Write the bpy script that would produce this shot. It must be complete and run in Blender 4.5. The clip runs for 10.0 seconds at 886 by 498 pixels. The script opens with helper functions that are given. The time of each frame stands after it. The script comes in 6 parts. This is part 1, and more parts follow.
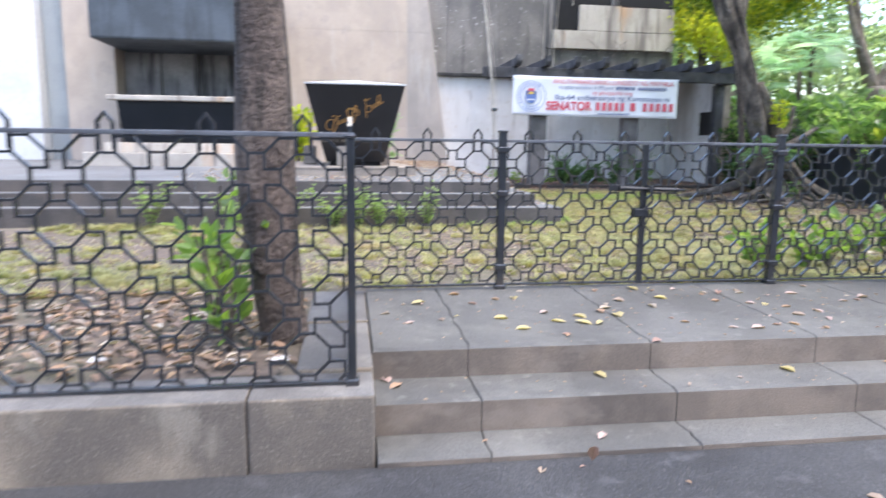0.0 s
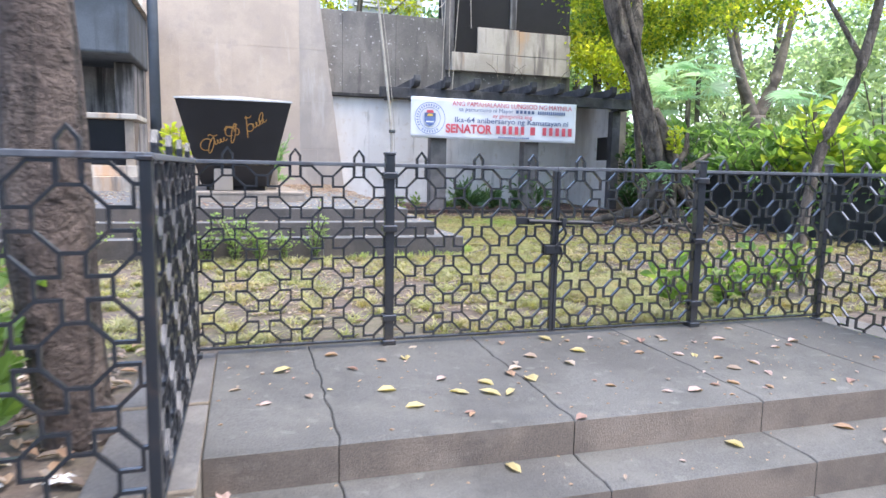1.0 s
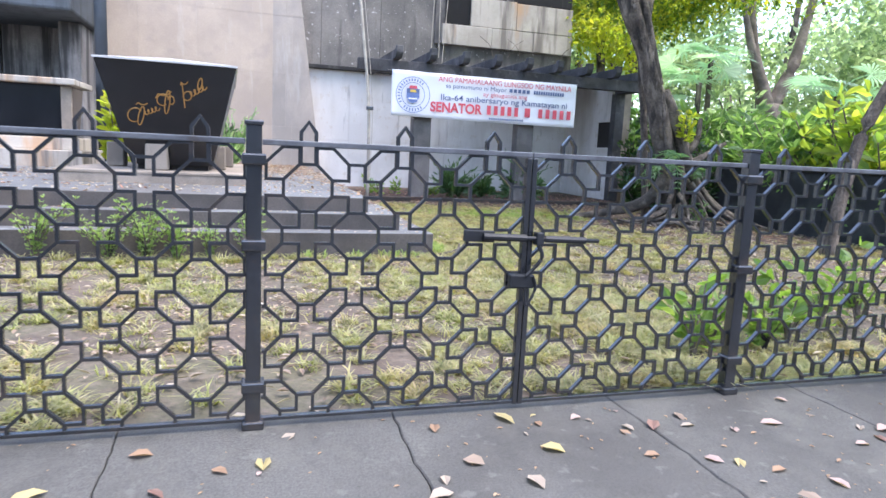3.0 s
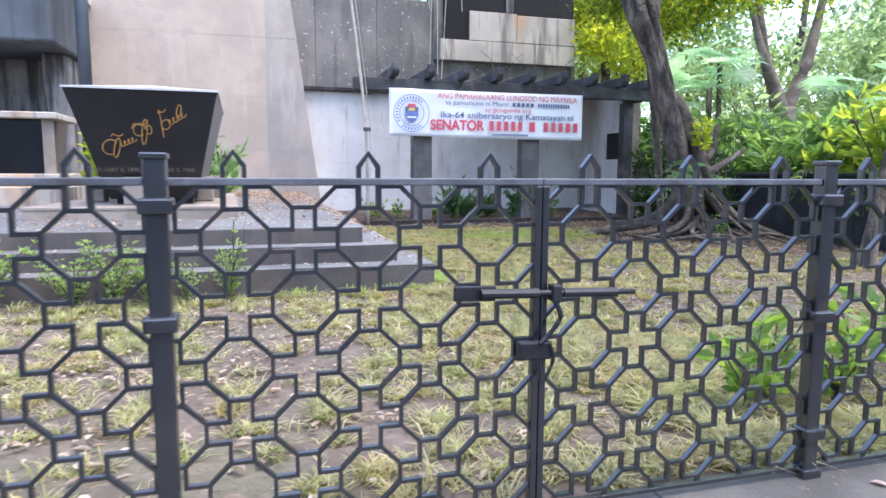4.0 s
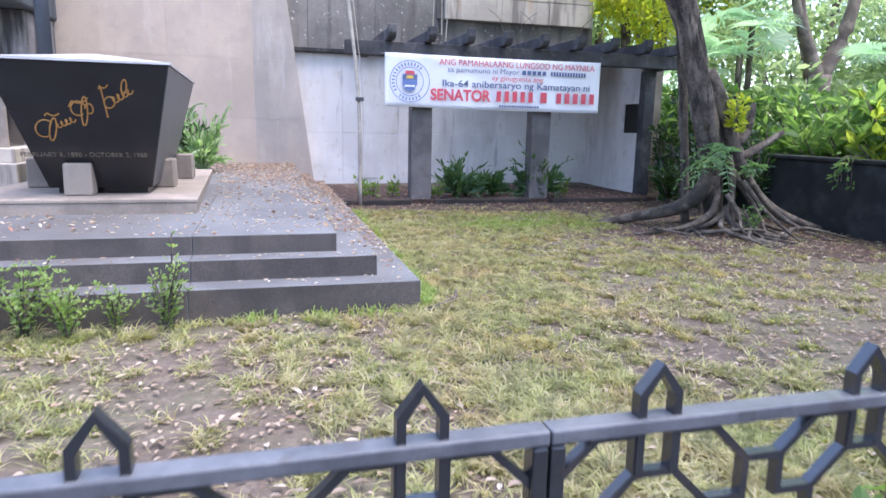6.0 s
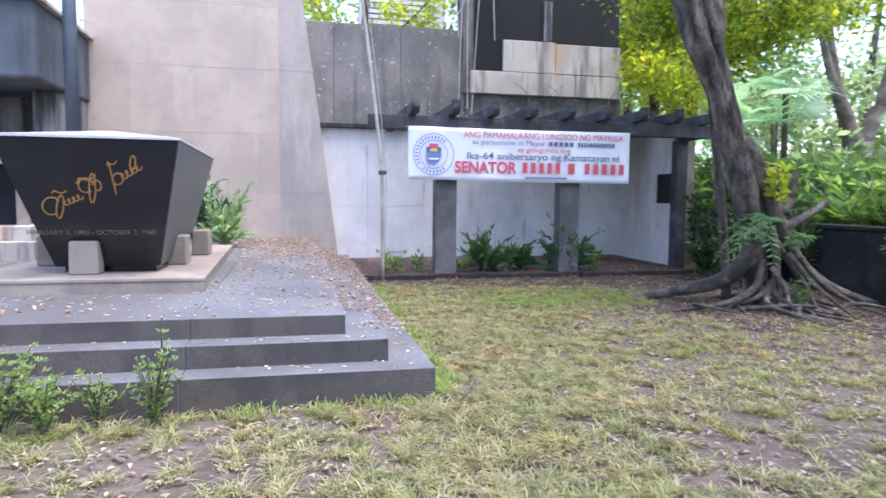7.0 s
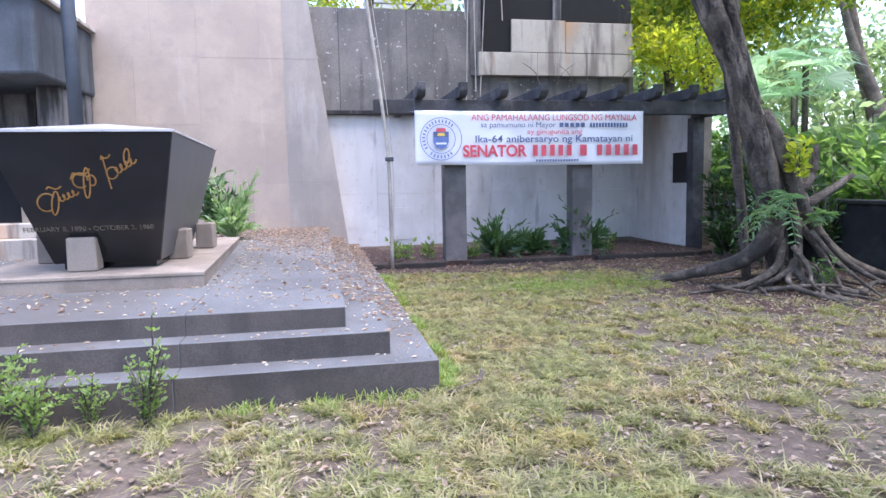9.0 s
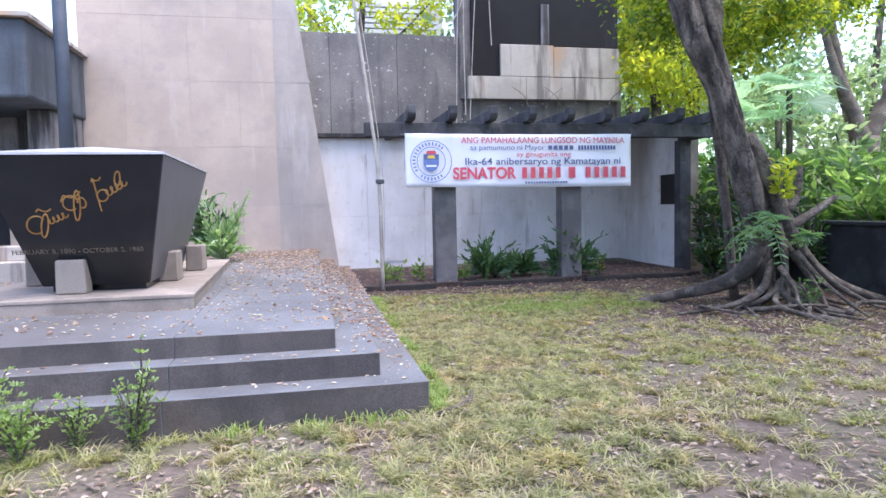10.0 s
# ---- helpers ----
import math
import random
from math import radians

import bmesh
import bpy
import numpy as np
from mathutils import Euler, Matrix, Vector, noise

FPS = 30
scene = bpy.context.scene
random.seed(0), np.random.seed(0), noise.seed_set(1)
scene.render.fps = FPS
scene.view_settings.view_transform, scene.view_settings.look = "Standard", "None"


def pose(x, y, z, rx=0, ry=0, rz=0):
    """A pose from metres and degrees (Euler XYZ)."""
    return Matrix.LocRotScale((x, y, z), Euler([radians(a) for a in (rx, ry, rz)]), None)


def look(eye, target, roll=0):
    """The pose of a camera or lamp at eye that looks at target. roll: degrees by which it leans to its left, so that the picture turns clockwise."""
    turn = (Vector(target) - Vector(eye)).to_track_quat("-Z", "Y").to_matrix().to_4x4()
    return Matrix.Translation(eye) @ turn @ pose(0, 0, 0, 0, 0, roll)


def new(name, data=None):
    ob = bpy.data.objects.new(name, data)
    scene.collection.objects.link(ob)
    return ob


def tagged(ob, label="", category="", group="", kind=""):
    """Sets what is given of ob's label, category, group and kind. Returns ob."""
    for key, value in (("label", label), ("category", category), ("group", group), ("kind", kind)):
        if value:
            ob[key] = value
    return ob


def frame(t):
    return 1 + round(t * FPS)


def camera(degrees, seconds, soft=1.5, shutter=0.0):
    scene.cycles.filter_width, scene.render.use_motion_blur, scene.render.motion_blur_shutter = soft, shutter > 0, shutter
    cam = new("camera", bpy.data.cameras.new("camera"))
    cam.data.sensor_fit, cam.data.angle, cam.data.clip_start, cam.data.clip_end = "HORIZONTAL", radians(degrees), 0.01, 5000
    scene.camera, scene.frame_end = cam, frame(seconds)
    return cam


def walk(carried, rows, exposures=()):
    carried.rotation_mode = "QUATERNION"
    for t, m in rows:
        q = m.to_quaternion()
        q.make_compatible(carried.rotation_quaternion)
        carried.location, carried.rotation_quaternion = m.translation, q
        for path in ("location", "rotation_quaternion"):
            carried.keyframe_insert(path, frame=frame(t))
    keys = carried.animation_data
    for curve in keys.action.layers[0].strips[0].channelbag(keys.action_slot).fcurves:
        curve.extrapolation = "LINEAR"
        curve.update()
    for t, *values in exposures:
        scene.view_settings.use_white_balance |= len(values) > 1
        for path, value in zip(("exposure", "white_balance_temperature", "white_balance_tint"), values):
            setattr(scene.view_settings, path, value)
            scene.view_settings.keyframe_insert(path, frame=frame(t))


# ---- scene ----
cam = camera(68.6, 10.0, soft=1.5, shutter=0.4)
PATH = [
    (0, (-2.109, -4.445, 0.998), (-1.823, -2.49, 0.686), 0.7),
    (0.5, (-2.052, -4.028, 1.031), (-1.514, -2.118, 0.781), 0.2),
    (1, (-1.829, -3.653, 1.014), (-1.254, -1.752, 0.775), 1.1),
    (1.2, (-1.723, -3.503, 1.041), (-1.188, -1.594, 0.784), 0.7),
    (1.5, (-1.644, -3.298, 1.006), (-1.066, -1.417, 0.648), 1.2),
    (2, (-1.495, -2.979, 1.035), (-0.855, -1.117, 0.685), -0.5),
    (2.2, (-1.355, -2.835, 1.01), (-0.752, -0.942, 0.78), 0.2),
    (3.3, (-1.032, -2.186, 1.055), (-0.448, -0.298, 0.747), 3.0),
    (3.5, (-0.992, -2.046, 1.075), (-0.415, -0.157, 0.763), 2.6),
    (4, (-0.811, -1.769, 1.069), (-0.26, 0.139, 0.832), 0.3),
    (4.5, (-0.699, -1.48, 1.118), (-0.017, 0.37, 0.78), 1.2),
    (5, (-0.610, -1.216, 1.253), (0.216, 0.569, 0.886), 0.9),
    (5.1, (-0.584, -1.164, 1.251), (0.251, 0.611, 0.860), 1.6),
    (5.3, (-0.509, -1.042, 1.269), (0.250, 0.772, 0.901), 2.6),
    (5.5, (-0.436, -0.942, 1.333), (0.166, 0.928, 0.959), 0.0),
    (5.7, (-0.385, -0.846, 1.396), (0.140, 1.042, 1.000), 0.9),
    (6.8, (-0.18, -0.368, 1.435), (0.35, 1.552, 1.256), 1.3),
    (7, (-0.1, -0.291, 1.426), (0.329, 1.657, 1.272), 0.5),
    (7.5, (0.065, -0.137, 1.432), (0.428, 1.819, 1.221), 1.4),
    (8, (0.073, -0.116, 1.433), (0.478, 1.834, 1.259), -1.9),
    (8.5, (0.063, -0.113, 1.429), (0.446, 1.839, 1.219), -1.1),
    (9, (0.065, -0.108, 1.418), (0.44, 1.847, 1.222), -1.1),
    (9.5, (0.081, -0.131, 1.412), (0.502, 1.819, 1.266), -0.6),
    (10, (0.07, -0.147, 1.415), (0.474, 1.807, 1.286), -1.2),
]
walk(cam, [(t, look(eye, target, roll)) for t, eye, target, roll in PATH], [(0.0, 2.46, 6480, 13), (2.2, 2.48, 6420, 13), (4.0, 2.44, 6180, 16), (5.5, 2.39, 6120, 18), (7.0, 2.32, 6020, 20), (10.0, 2.32, 6020, 20)])

# ---- world, sun, exposure ----
world = bpy.data.worlds.new("sky")
scene.world = world
world.use_nodes = True
wn = world.node_tree.nodes
sky = wn.new("ShaderNodeTexSky")
sky.sky_type = "NISHITA"
sky.sun_disc = False
sky.sun_elevation, sky.sun_rotation = radians(71), radians(125)
sky.air_density, sky.dust_density = 1.0, 2.5
wn["Background"].inputs["Strength"].default_value = 0.15
world.node_tree.links.new(sky.outputs[0], wn["Background"].inputs["Color"])
sun_data = bpy.data.lights.new("sun", "SUN")
sun_data.energy, sun_data.angle, sun_data.color = 0.8, radians(40), (1.0, 0.985, 0.96)
sun = new("sun", sun_data)
sun.matrix_world = look((7, -5, 25), (0, 0, 0))


# ---- materials ----
def nodes_of(name):
    m = bpy.data.materials.new(name)
    m.use_nodes = True
    nt = m.node_tree
    return m, nt, nt.nodes, nt.links, nt.nodes["Principled BSDF"]


def mixrgb(nt, fac, a, b, blend="MIX"):
    n = nt.nodes.new("ShaderNodeMix")
    n.data_type, n.blend_type = "RGBA", blend
    for sock, v in ((n.inputs[0], fac), (n.inputs[6], a), (n.inputs[7], b)):
        if isinstance(v, bpy.types.NodeSocket):
            nt.links.new(v, sock)
        elif isinstance(v, (int, float)):
            sock.default_value = v
        else:
            sock.default_value = (*v, 1)
    return n.outputs[2]


def noise_fac(nt, scale, stretch=(1, 1, 1), lo=0.35, hi=0.65, detail=6, rough=0.6):
    g = nt.nodes.new("ShaderNodeNewGeometry")
    mp = nt.nodes.new("ShaderNodeMapping")
    mp.inputs["Scale"].default_value = stretch
    nz = nt.nodes.new("ShaderNodeTexNoise")
    nz.inputs["Scale"].default_value, nz.inputs["Detail"].default_value, nz.inputs["Roughness"].default_value = scale, detail, rough
    r = nt.nodes.new("ShaderNodeMapRange")
    r.inputs["From Min"].default_value, r.inputs["From Max"].default_value = 0.5 + (lo - 0.5) * 0.55, 0.5 + (hi - 0.5) * 0.55
    nt.links.new(g.outputs["Position"], mp.inputs["Vector"])
    nt.links.new(mp.outputs[0], nz.inputs["Vector"])
    nt.links.new(nz.outputs["Fac"], r.inputs["Value"])
    return r.outputs[0]


def stone(name, base, dark, rough=0.85, big=1.2, fine=40, stains=(), speck=0.12, bump=0.25, metal=0.0, vary=0.0, bump_dist=0.006):
    """Mineral or painted surface: two scales of mottling, stains as (colour, scale, stretch, lo, hi, amount), fine relief."""
    m, nt, n, l, bsdf = nodes_of(name)
    col = mixrgb(nt, noise_fac(nt, big), base, dark)
    f = noise_fac(nt, fine, lo=0.3, hi=0.7)
    sp = nt.nodes.new("ShaderNodeMath")
    sp.operation, sp.inputs[1].default_value = "MULTIPLY", speck
    l.new(f, sp.inputs[0])
    col = mixrgb(nt, sp.outputs[0], col, tuple(c * 0.25 for c in dark))
    for c, scale, stretch, lo, hi, amount in stains:
        a = nt.nodes.new("ShaderNodeMath")
        a.operation, a.inputs[1].default_value = "MULTIPLY", amount
        l.new(noise_fac(nt, scale, stretch, lo, hi), a.inputs[0])
        col = mixrgb(nt, a.outputs[0], col, c)
    if vary:
        oi = n.new("ShaderNodeObjectInfo")
        hs = n.new("ShaderNodeHueSaturation")
        r = n.new("ShaderNodeMapRange")
        r.inputs["To Min"].default_value, r.inputs["To Max"].default_value = 1 - vary, 1 + vary
        l.new(oi.outputs["Random"], r.inputs["Value"])
        l.new(r.outputs[0], hs.inputs["Value"])
        l.new(col, hs.inputs["Color"])
        col = hs.outputs[0]
    l.new(col, bsdf.inputs["Base Color"])
    bsdf.inputs["Roughness"].default_value, bsdf.inputs["Metallic"].default_value = rough, metal
    b = n.new("ShaderNodeBump")
    b.inputs["Strength"].default_value, b.inputs["Distance"].default_value = bump, bump_dist
    l.new(noise_fac(nt, fine, lo=0.0, hi=1.0), b.inputs["Height"])
    l.new(b.outputs[0], bsdf.inputs["Normal"])
    return m


def foliage(name, cols, rough=0.45, through_light=0.45, tint=(1.0, 1.0, 0.5), patch=None):
    """Leaf: colour picked leaf by leaf, partly letting light through."""
    m, nt, n, l, bsdf = nodes_of(name)
    g = n.new("ShaderNodeNewGeometry")
    ramp = n.new("ShaderNodeValToRGB")
    ramp.color_ramp.elements.remove(ramp.color_ramp.elements[0])
    for i, c in enumerate(cols):
        e = ramp.color_ramp.elements[0] if i == 0 else ramp.color_ramp.elements.new(i / (len(cols) - 1))
        e.position, e.color = i / (len(cols) - 1), (*c, 1)
    l.new(g.outputs["Random Per Island"], ramp.inputs[0])
    colour = ramp.outputs[0]
    if patch:
        colour = mixrgb(nt, noise_fac(nt, 0.9, lo=0.4, hi=0.75), colour, mixrgb(nt, 1.0, colour, patch[0], "MULTIPLY"))
        colour = mixrgb(nt, noise_fac(nt, 1.7, (1.3, 0.8, 1), lo=0.5, hi=0.8), colour, mixrgb(nt, 1.0, colour, patch[1], "MULTIPLY"))
        colour = mixrgb(nt, noise_fac(nt, 9, (1, 0.6, 0.3), lo=0.35, hi=0.75, detail=2), colour, mixrgb(nt, 1.0, colour, patch[2], "MULTIPLY"))
    l.new(colour, bsdf.inputs["Base Color"])
    bsdf.inputs["Roughness"].default_value = rough
    tr = n.new("ShaderNodeBsdfTranslucent")
    l.new(mixrgb(nt, 1.0, colour, tuple(3.0 * t for t in tint), "MULTIPLY"), tr.inputs["Color"])
    ms = n.new("ShaderNodeMixShader")
    ms.inputs[0].default_value = through_light
    l.new(bsdf.outputs[0], ms.inputs[1])
    l.new(tr.outputs[0], ms.inputs[2])
    l.new(ms.outputs[0], n["Material Output"].inputs["Surface"])
    return m


M = {}
M["asphalt"] = stone("asphalt", (0.046, 0.047, 0.050), (0.026, 0.027, 0.030), 0.7, 1.5, 90, [((0.15, 0.15, 0.155), 75, (1, 1, 1), 0.60, 0.85, 0.55), ((0.10, 0.10, 0.105), 6, (1, 1, 1), 0.60, 0.80, 0.4), ((0.014, 0.014, 0.016), 2.2, (1, 2, 1), 0.55, 0.75, 0.6)], speck=0.6, bump=0.9, bump_dist=0.008)
M["washed"] = stone("washed_concrete", (0.108, 0.106, 0.100), (0.072, 0.071, 0.067), 0.8, 1.3, 120, [((0.15, 0.145, 0.13), 2.5, (1, 1, 1), 0.5, 0.75, 0.35), ((0.045, 0.042, 0.039), 0.8, (1, 1, 1), 0.5, 0.7, 0.45), ((0.20, 0.20, 0.185), 11, (1, 1, 1), 0.70, 0.80, 0.25)], speck=0.45, bump=0.5, vary=0.06)
M["washed_riser"] = stone("beige_step_riser", (0.265, 0.212, 0.163), (0.185, 0.150, 0.118), 0.85, 1.8, 160, [((0.07, 0.06, 0.052), 1.1, (1.2, 1.2, 1), 0.5, 0.72, 0.65), ((0.25, 0.21, 0.17), 3, (1, 1, 2), 0.58, 0.75, 0.4)], speck=0.45, bump=0.5, vary=0.06)
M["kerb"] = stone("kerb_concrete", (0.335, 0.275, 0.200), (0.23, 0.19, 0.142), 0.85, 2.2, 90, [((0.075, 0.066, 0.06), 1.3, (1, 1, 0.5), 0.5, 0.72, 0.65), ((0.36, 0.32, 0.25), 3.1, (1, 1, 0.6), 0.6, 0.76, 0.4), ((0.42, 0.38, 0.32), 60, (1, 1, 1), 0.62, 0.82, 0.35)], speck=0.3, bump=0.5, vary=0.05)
M["kerb_top"] = stone("grey_kerb_top", (0.165, 0.158, 0.15), (0.115, 0.11, 0.105), 0.85, 1.8, 110, [((0.24, 0.225, 0.205), 3.0, (1, 1, 1), 0.55, 0.76, 0.4), ((0.07, 0.064, 0.06), 1.2, (1, 1, 1), 0.52, 0.72, 0.5)], speck=0.4, bump=0.5, vary=0.04)
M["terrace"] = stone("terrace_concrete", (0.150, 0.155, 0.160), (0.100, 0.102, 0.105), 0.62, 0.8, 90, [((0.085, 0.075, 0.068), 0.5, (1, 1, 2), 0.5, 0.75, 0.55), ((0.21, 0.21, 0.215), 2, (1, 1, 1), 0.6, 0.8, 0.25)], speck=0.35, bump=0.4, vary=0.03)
# darker copy of the terrace concrete: shade painted in, beside real brown stains
M["riser"] = stone("shaded_riser", (0.104, 0.090, 0.081), (0.062, 0.055, 0.051), 0.75, 1.1, 70, [((0.13, 0.10, 0.078), 0.9, (1, 1, 1.5), 0.5, 0.75, 0.55), ((0.035, 0.032, 0.03), 1.4, (2, 2, 0.5), 0.55, 0.75, 0.5)], speck=0.35, bump=0.4)
M["pedestal"] = stone("pedestal_stone", (0.32, 0.27, 0.22), (0.22, 0.185, 0.15), 0.8, 2, 80, [((0.14, 0.12, 0.11), 1.5, (1, 1, 0.4), 0.52, 0.75, 0.5)], speck=0.25, bump=0.3)
M["tan"] = stone("tan_facing", (0.465, 0.378, 0.302), (0.395, 0.321, 0.258), 0.8, 0.8, 30, [((0.345, 0.285, 0.245), 0.6, (1.2, 1.2, 0.8), 0.48, 0.75, 0.6), ((0.30, 0.255, 0.225), 2.4, (1, 1, 1), 0.6, 0.8, 0.35), ((0.52, 0.47, 0.43), 1.5, (2, 2, 0.35), 0.66, 0.85, 0.35), ((0.72, 0.70, 0.68), 21, (1, 1, 1), 0.90, 0.94, 0.6)], speck=0.08, bump=0.2, vary=0.05)
M["tan_grey"] = stone("greyed_tan_facing", (0.42, 0.36, 0.31), (0.345, 0.30, 0.26), 0.8, 0.8, 30, [((0.25, 0.23, 0.215), 0.7, (1.2, 1.2, 0.6), 0.5, 0.75, 0.6), ((0.46, 0.43, 0.41), 1.7, (2, 2, 0.4), 0.62, 0.82, 0.4)], speck=0.1, bump=0.2, vary=0.05)
M["joint"] = stone("joint_mortar", (0.50, 0.435, 0.37), (0.40, 0.34, 0.285), 0.9, 2, 60)
M["white"] = stone("white_paint", (0.70, 0.68, 0.665), (0.60, 0.58, 0.565), 0.75, 0.9, 40, [((0.40, 0.37, 0.34), 0.8, (1.6, 1.6, 0.35), 0.54, 0.85, 0.6), ((0.10, 0.09, 0.085), 1.3, (4.0, 4.0, 0.5), 0.72, 0.82, 0.35), ((0.5, 0.44, 0.38), 5, (1, 1, 1), 0.66, 0.74, 0.5)], speck=0.06, bump=0.2, vary=0.03)
M["gray"] = stone("weathered_concrete", (0.225, 0.205, 0.185), (0.15, 0.138, 0.127), 0.9, 0.9, 45, [((0.09, 0.085, 0.085), 0.8, (1.4, 1.4, 0.4), 0.54, 0.8, 0.75), ((0.055, 0.05, 0.048), 1.6, (2.5, 2.5, 0.22), 0.55, 0.8, 0.7), ((0.50, 0.48, 0.46), 13, (1, 1, 1), 0.78, 0.81, 0.8)], speck=0.25, bump=0.5, vary=0.04)
M["block"] = stone("pale_block", (0.46, 0.42, 0.365), (0.36, 0.325, 0.28), 0.85, 1.0, 40, [((0.45, 0.27, 0.14), 0.9, (1.5, 1.5, 0.4), 0.62, 0.8, 0.7), ((0.12, 0.105, 0.095), 1.7, (2.5, 2.5, 0.25), 0.53, 0.75, 0.75)], speck=0.12, bump=0.4, vary=0.05)
M["backdrop_wall"] = stone("backdrop_wall", (0.18, 0.17, 0.16), (0.11, 0.105, 0.10), 0.9, 0.4, 12, speck=0.15, bump=0.3)
M["black_wall"] = stone("blackened_concrete", (0.024, 0.023, 0.024), (0.012, 0.012, 0.013), 0.9, 1.2, 40, [((0.14, 0.13, 0.12), 1.0, (3, 3, 0.25), 0.6, 0.78, 0.5)], speck=0.3, bump=0.5)
M["soot"] = stone("sooted_concrete", (0.010, 0.010, 0.011), (0.006, 0.006, 0.007), 0.9, 1.2, 40, [((0.07, 0.066, 0.062), 1.0, (3, 3, 0.25), 0.68, 0.84, 0.45)], speck=0.3, bump=0.5)
M["edging"] = stone("dark_edging", (0.040, 0.034, 0.031), (0.024, 0.021, 0.019), 0.95, 3, 50, [((0.10, 0.065, 0.05), 6, (1, 1, 1), 0.55, 0.75, 0.5)], speck=0.3, bump=0.5)
M["pergola"] = stone("pergola_concrete", (0.085, 0.083, 0.088), (0.045, 0.044, 0.048), 0.9, 2, 50, [((0.17, 0.16, 0.16), 2.5, (1, 1, 1), 0.58, 0.75, 0.5)], speck=0.3, bump=0.4)
M["post"] = stone("post_concrete", (0.17, 0.155, 0.15), (0.10, 0.095, 0.092), 0.9, 2, 50, [((0.26, 0.24, 0.23), 1.5, (2, 2, 0.4), 0.55, 0.75, 0.5)], speck=0.25, bump=0.4)
M["dark_wall"] = stone("dark_garden_wall", (0.016, 0.017, 0.018), (0.008, 0.009, 0.009), 0.85, 1.5, 40, [((0.045, 0.05, 0.045), 2.0, (1, 1, 1), 0.5, 0.75, 0.5)], speck=0.3, bump=0.5)
# near-black colour that stands in for the shade inside the niche
M["niche"] = stone("niche_shade", (0.006, 0.006, 0.007), (0.003, 0.003, 0.004), 0.6, 3, 50)
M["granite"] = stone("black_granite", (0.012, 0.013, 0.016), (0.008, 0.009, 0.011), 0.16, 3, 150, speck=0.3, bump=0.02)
# lighter copy of the black granite, sidelight painted into its colour
M["granite_side"] = stone("lit_granite_side", (0.075, 0.078, 0.085), (0.06, 0.062, 0.07), 0.35, 3, 150, speck=0.3, bump=0.03)
# lid granite lightened so its colour carries the sky's reflection
M["granite_top"] = stone("granite_lid", (0.52, 0.52, 0.53), (0.44, 0.44, 0.45), 0.22, 3, 150, speck=0.3, bump=0.02)
M["gold"] = stone("gold_paint", (0.55, 0.30, 0.10), (0.42, 0.22, 0.07), 0.4, 20, 200, metal=0.6, bump=0.05)
M["dim_gold"] = stone("dull_gold", (0.20, 0.17, 0.13), (0.14, 0.12, 0.09), 0.5, 20, 200, metal=0.2, bump=0.05)
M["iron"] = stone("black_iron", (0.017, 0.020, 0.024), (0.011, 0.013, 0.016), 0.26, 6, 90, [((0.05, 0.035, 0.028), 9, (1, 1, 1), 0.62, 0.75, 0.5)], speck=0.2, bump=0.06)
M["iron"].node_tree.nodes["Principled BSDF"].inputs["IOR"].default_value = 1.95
# rail iron paled: sky sheen painted into the base colour, plus rust spots
M["iron_rail"] = stone("sky_sheen_rail", (0.13, 0.136, 0.146), (0.085, 0.09, 0.10), 0.32, 6, 90, [((0.05, 0.035, 0.028), 9, (1, 1, 1), 0.62, 0.75, 0.5)], speck=0.2, bump=0.08)
M["iron_dull"] = stone("dull_iron", (0.018, 0.019, 0.022), (0.010, 0.011, 0.013), 0.5, 6, 90, speck=0.2, bump=0.1)
M["blue_post"] = stone("blue_grey_paint", (0.06, 0.075, 0.095), (0.045, 0.055, 0.07), 0.6, 2, 60, speck=0.15)
M["canopy"] = stone("canopy_concrete", (0.075, 0.090, 0.106), (0.05, 0.06, 0.07), 0.8, 1.0, 30, [((0.02, 0.022, 0.025), 1.0, (3, 3, 0.3), 0.5, 0.75, 0.6)], speck=0.15)
M["recess"] = stone("recess_wall", (0.27, 0.26, 0.255), (0.16, 0.155, 0.155), 0.9, 0.9, 30, [((0.02, 0.02, 0.022), 1.1, (3, 3, 0.25), 0.5, 0.7, 0.85)], speck=0.2)
M["vinyl"] = stone("banner_vinyl", (0.80, 0.79, 0.83), (0.76, 0.75, 0.79), 0.45, 1.2, 60, speck=0.02, bump=0.04)
M["red_ink"] = stone("red_ink", (0.64, 0.085, 0.115), (0.57, 0.07, 0.10), 0.5, 6, 60, speck=0.02, bump=0.0)
M["navy_ink"] = stone("navy_ink", (0.09, 0.13, 0.26), (0.08, 0.11, 0.22), 0.5, 6, 60, speck=0.02, bump=0.0)
M["blue_ink"] = stone("blue_ink", (0.13, 0.19, 0.42), (0.11, 0.16, 0.36), 0.5, 6, 60, speck=0.02, bump=0.0)
M["yellow_ink"] = stone("yellow_ink", (0.75, 0.5, 0.08), (0.7, 0.45, 0.07), 0.5, 6, 60, speck=0.02, bump=0.0)
M["bamboo"] = stone("weathered_pole", (0.50, 0.45, 0.38), (0.38, 0.34, 0.29), 0.7, 5, 60, [((0.2, 0.17, 0.15), 4, (1, 1, 0.3), 0.55, 0.75, 0.6)], speck=0.2)
M["bark"] = stone("bark", (0.185, 0.150, 0.122), (0.088, 0.069, 0.056), 0.9, 3.0, 28, [((0.30, 0.25, 0.205), 2.2, (3.0, 3.0, 0.45), 0.52, 0.70, 0.7), ((0.022, 0.019, 0.017), 2.6, (3.0, 3.0, 0.4), 0.54, 0.70, 0.8)], speck=0.4, bump=1.0, bump_dist=0.03)
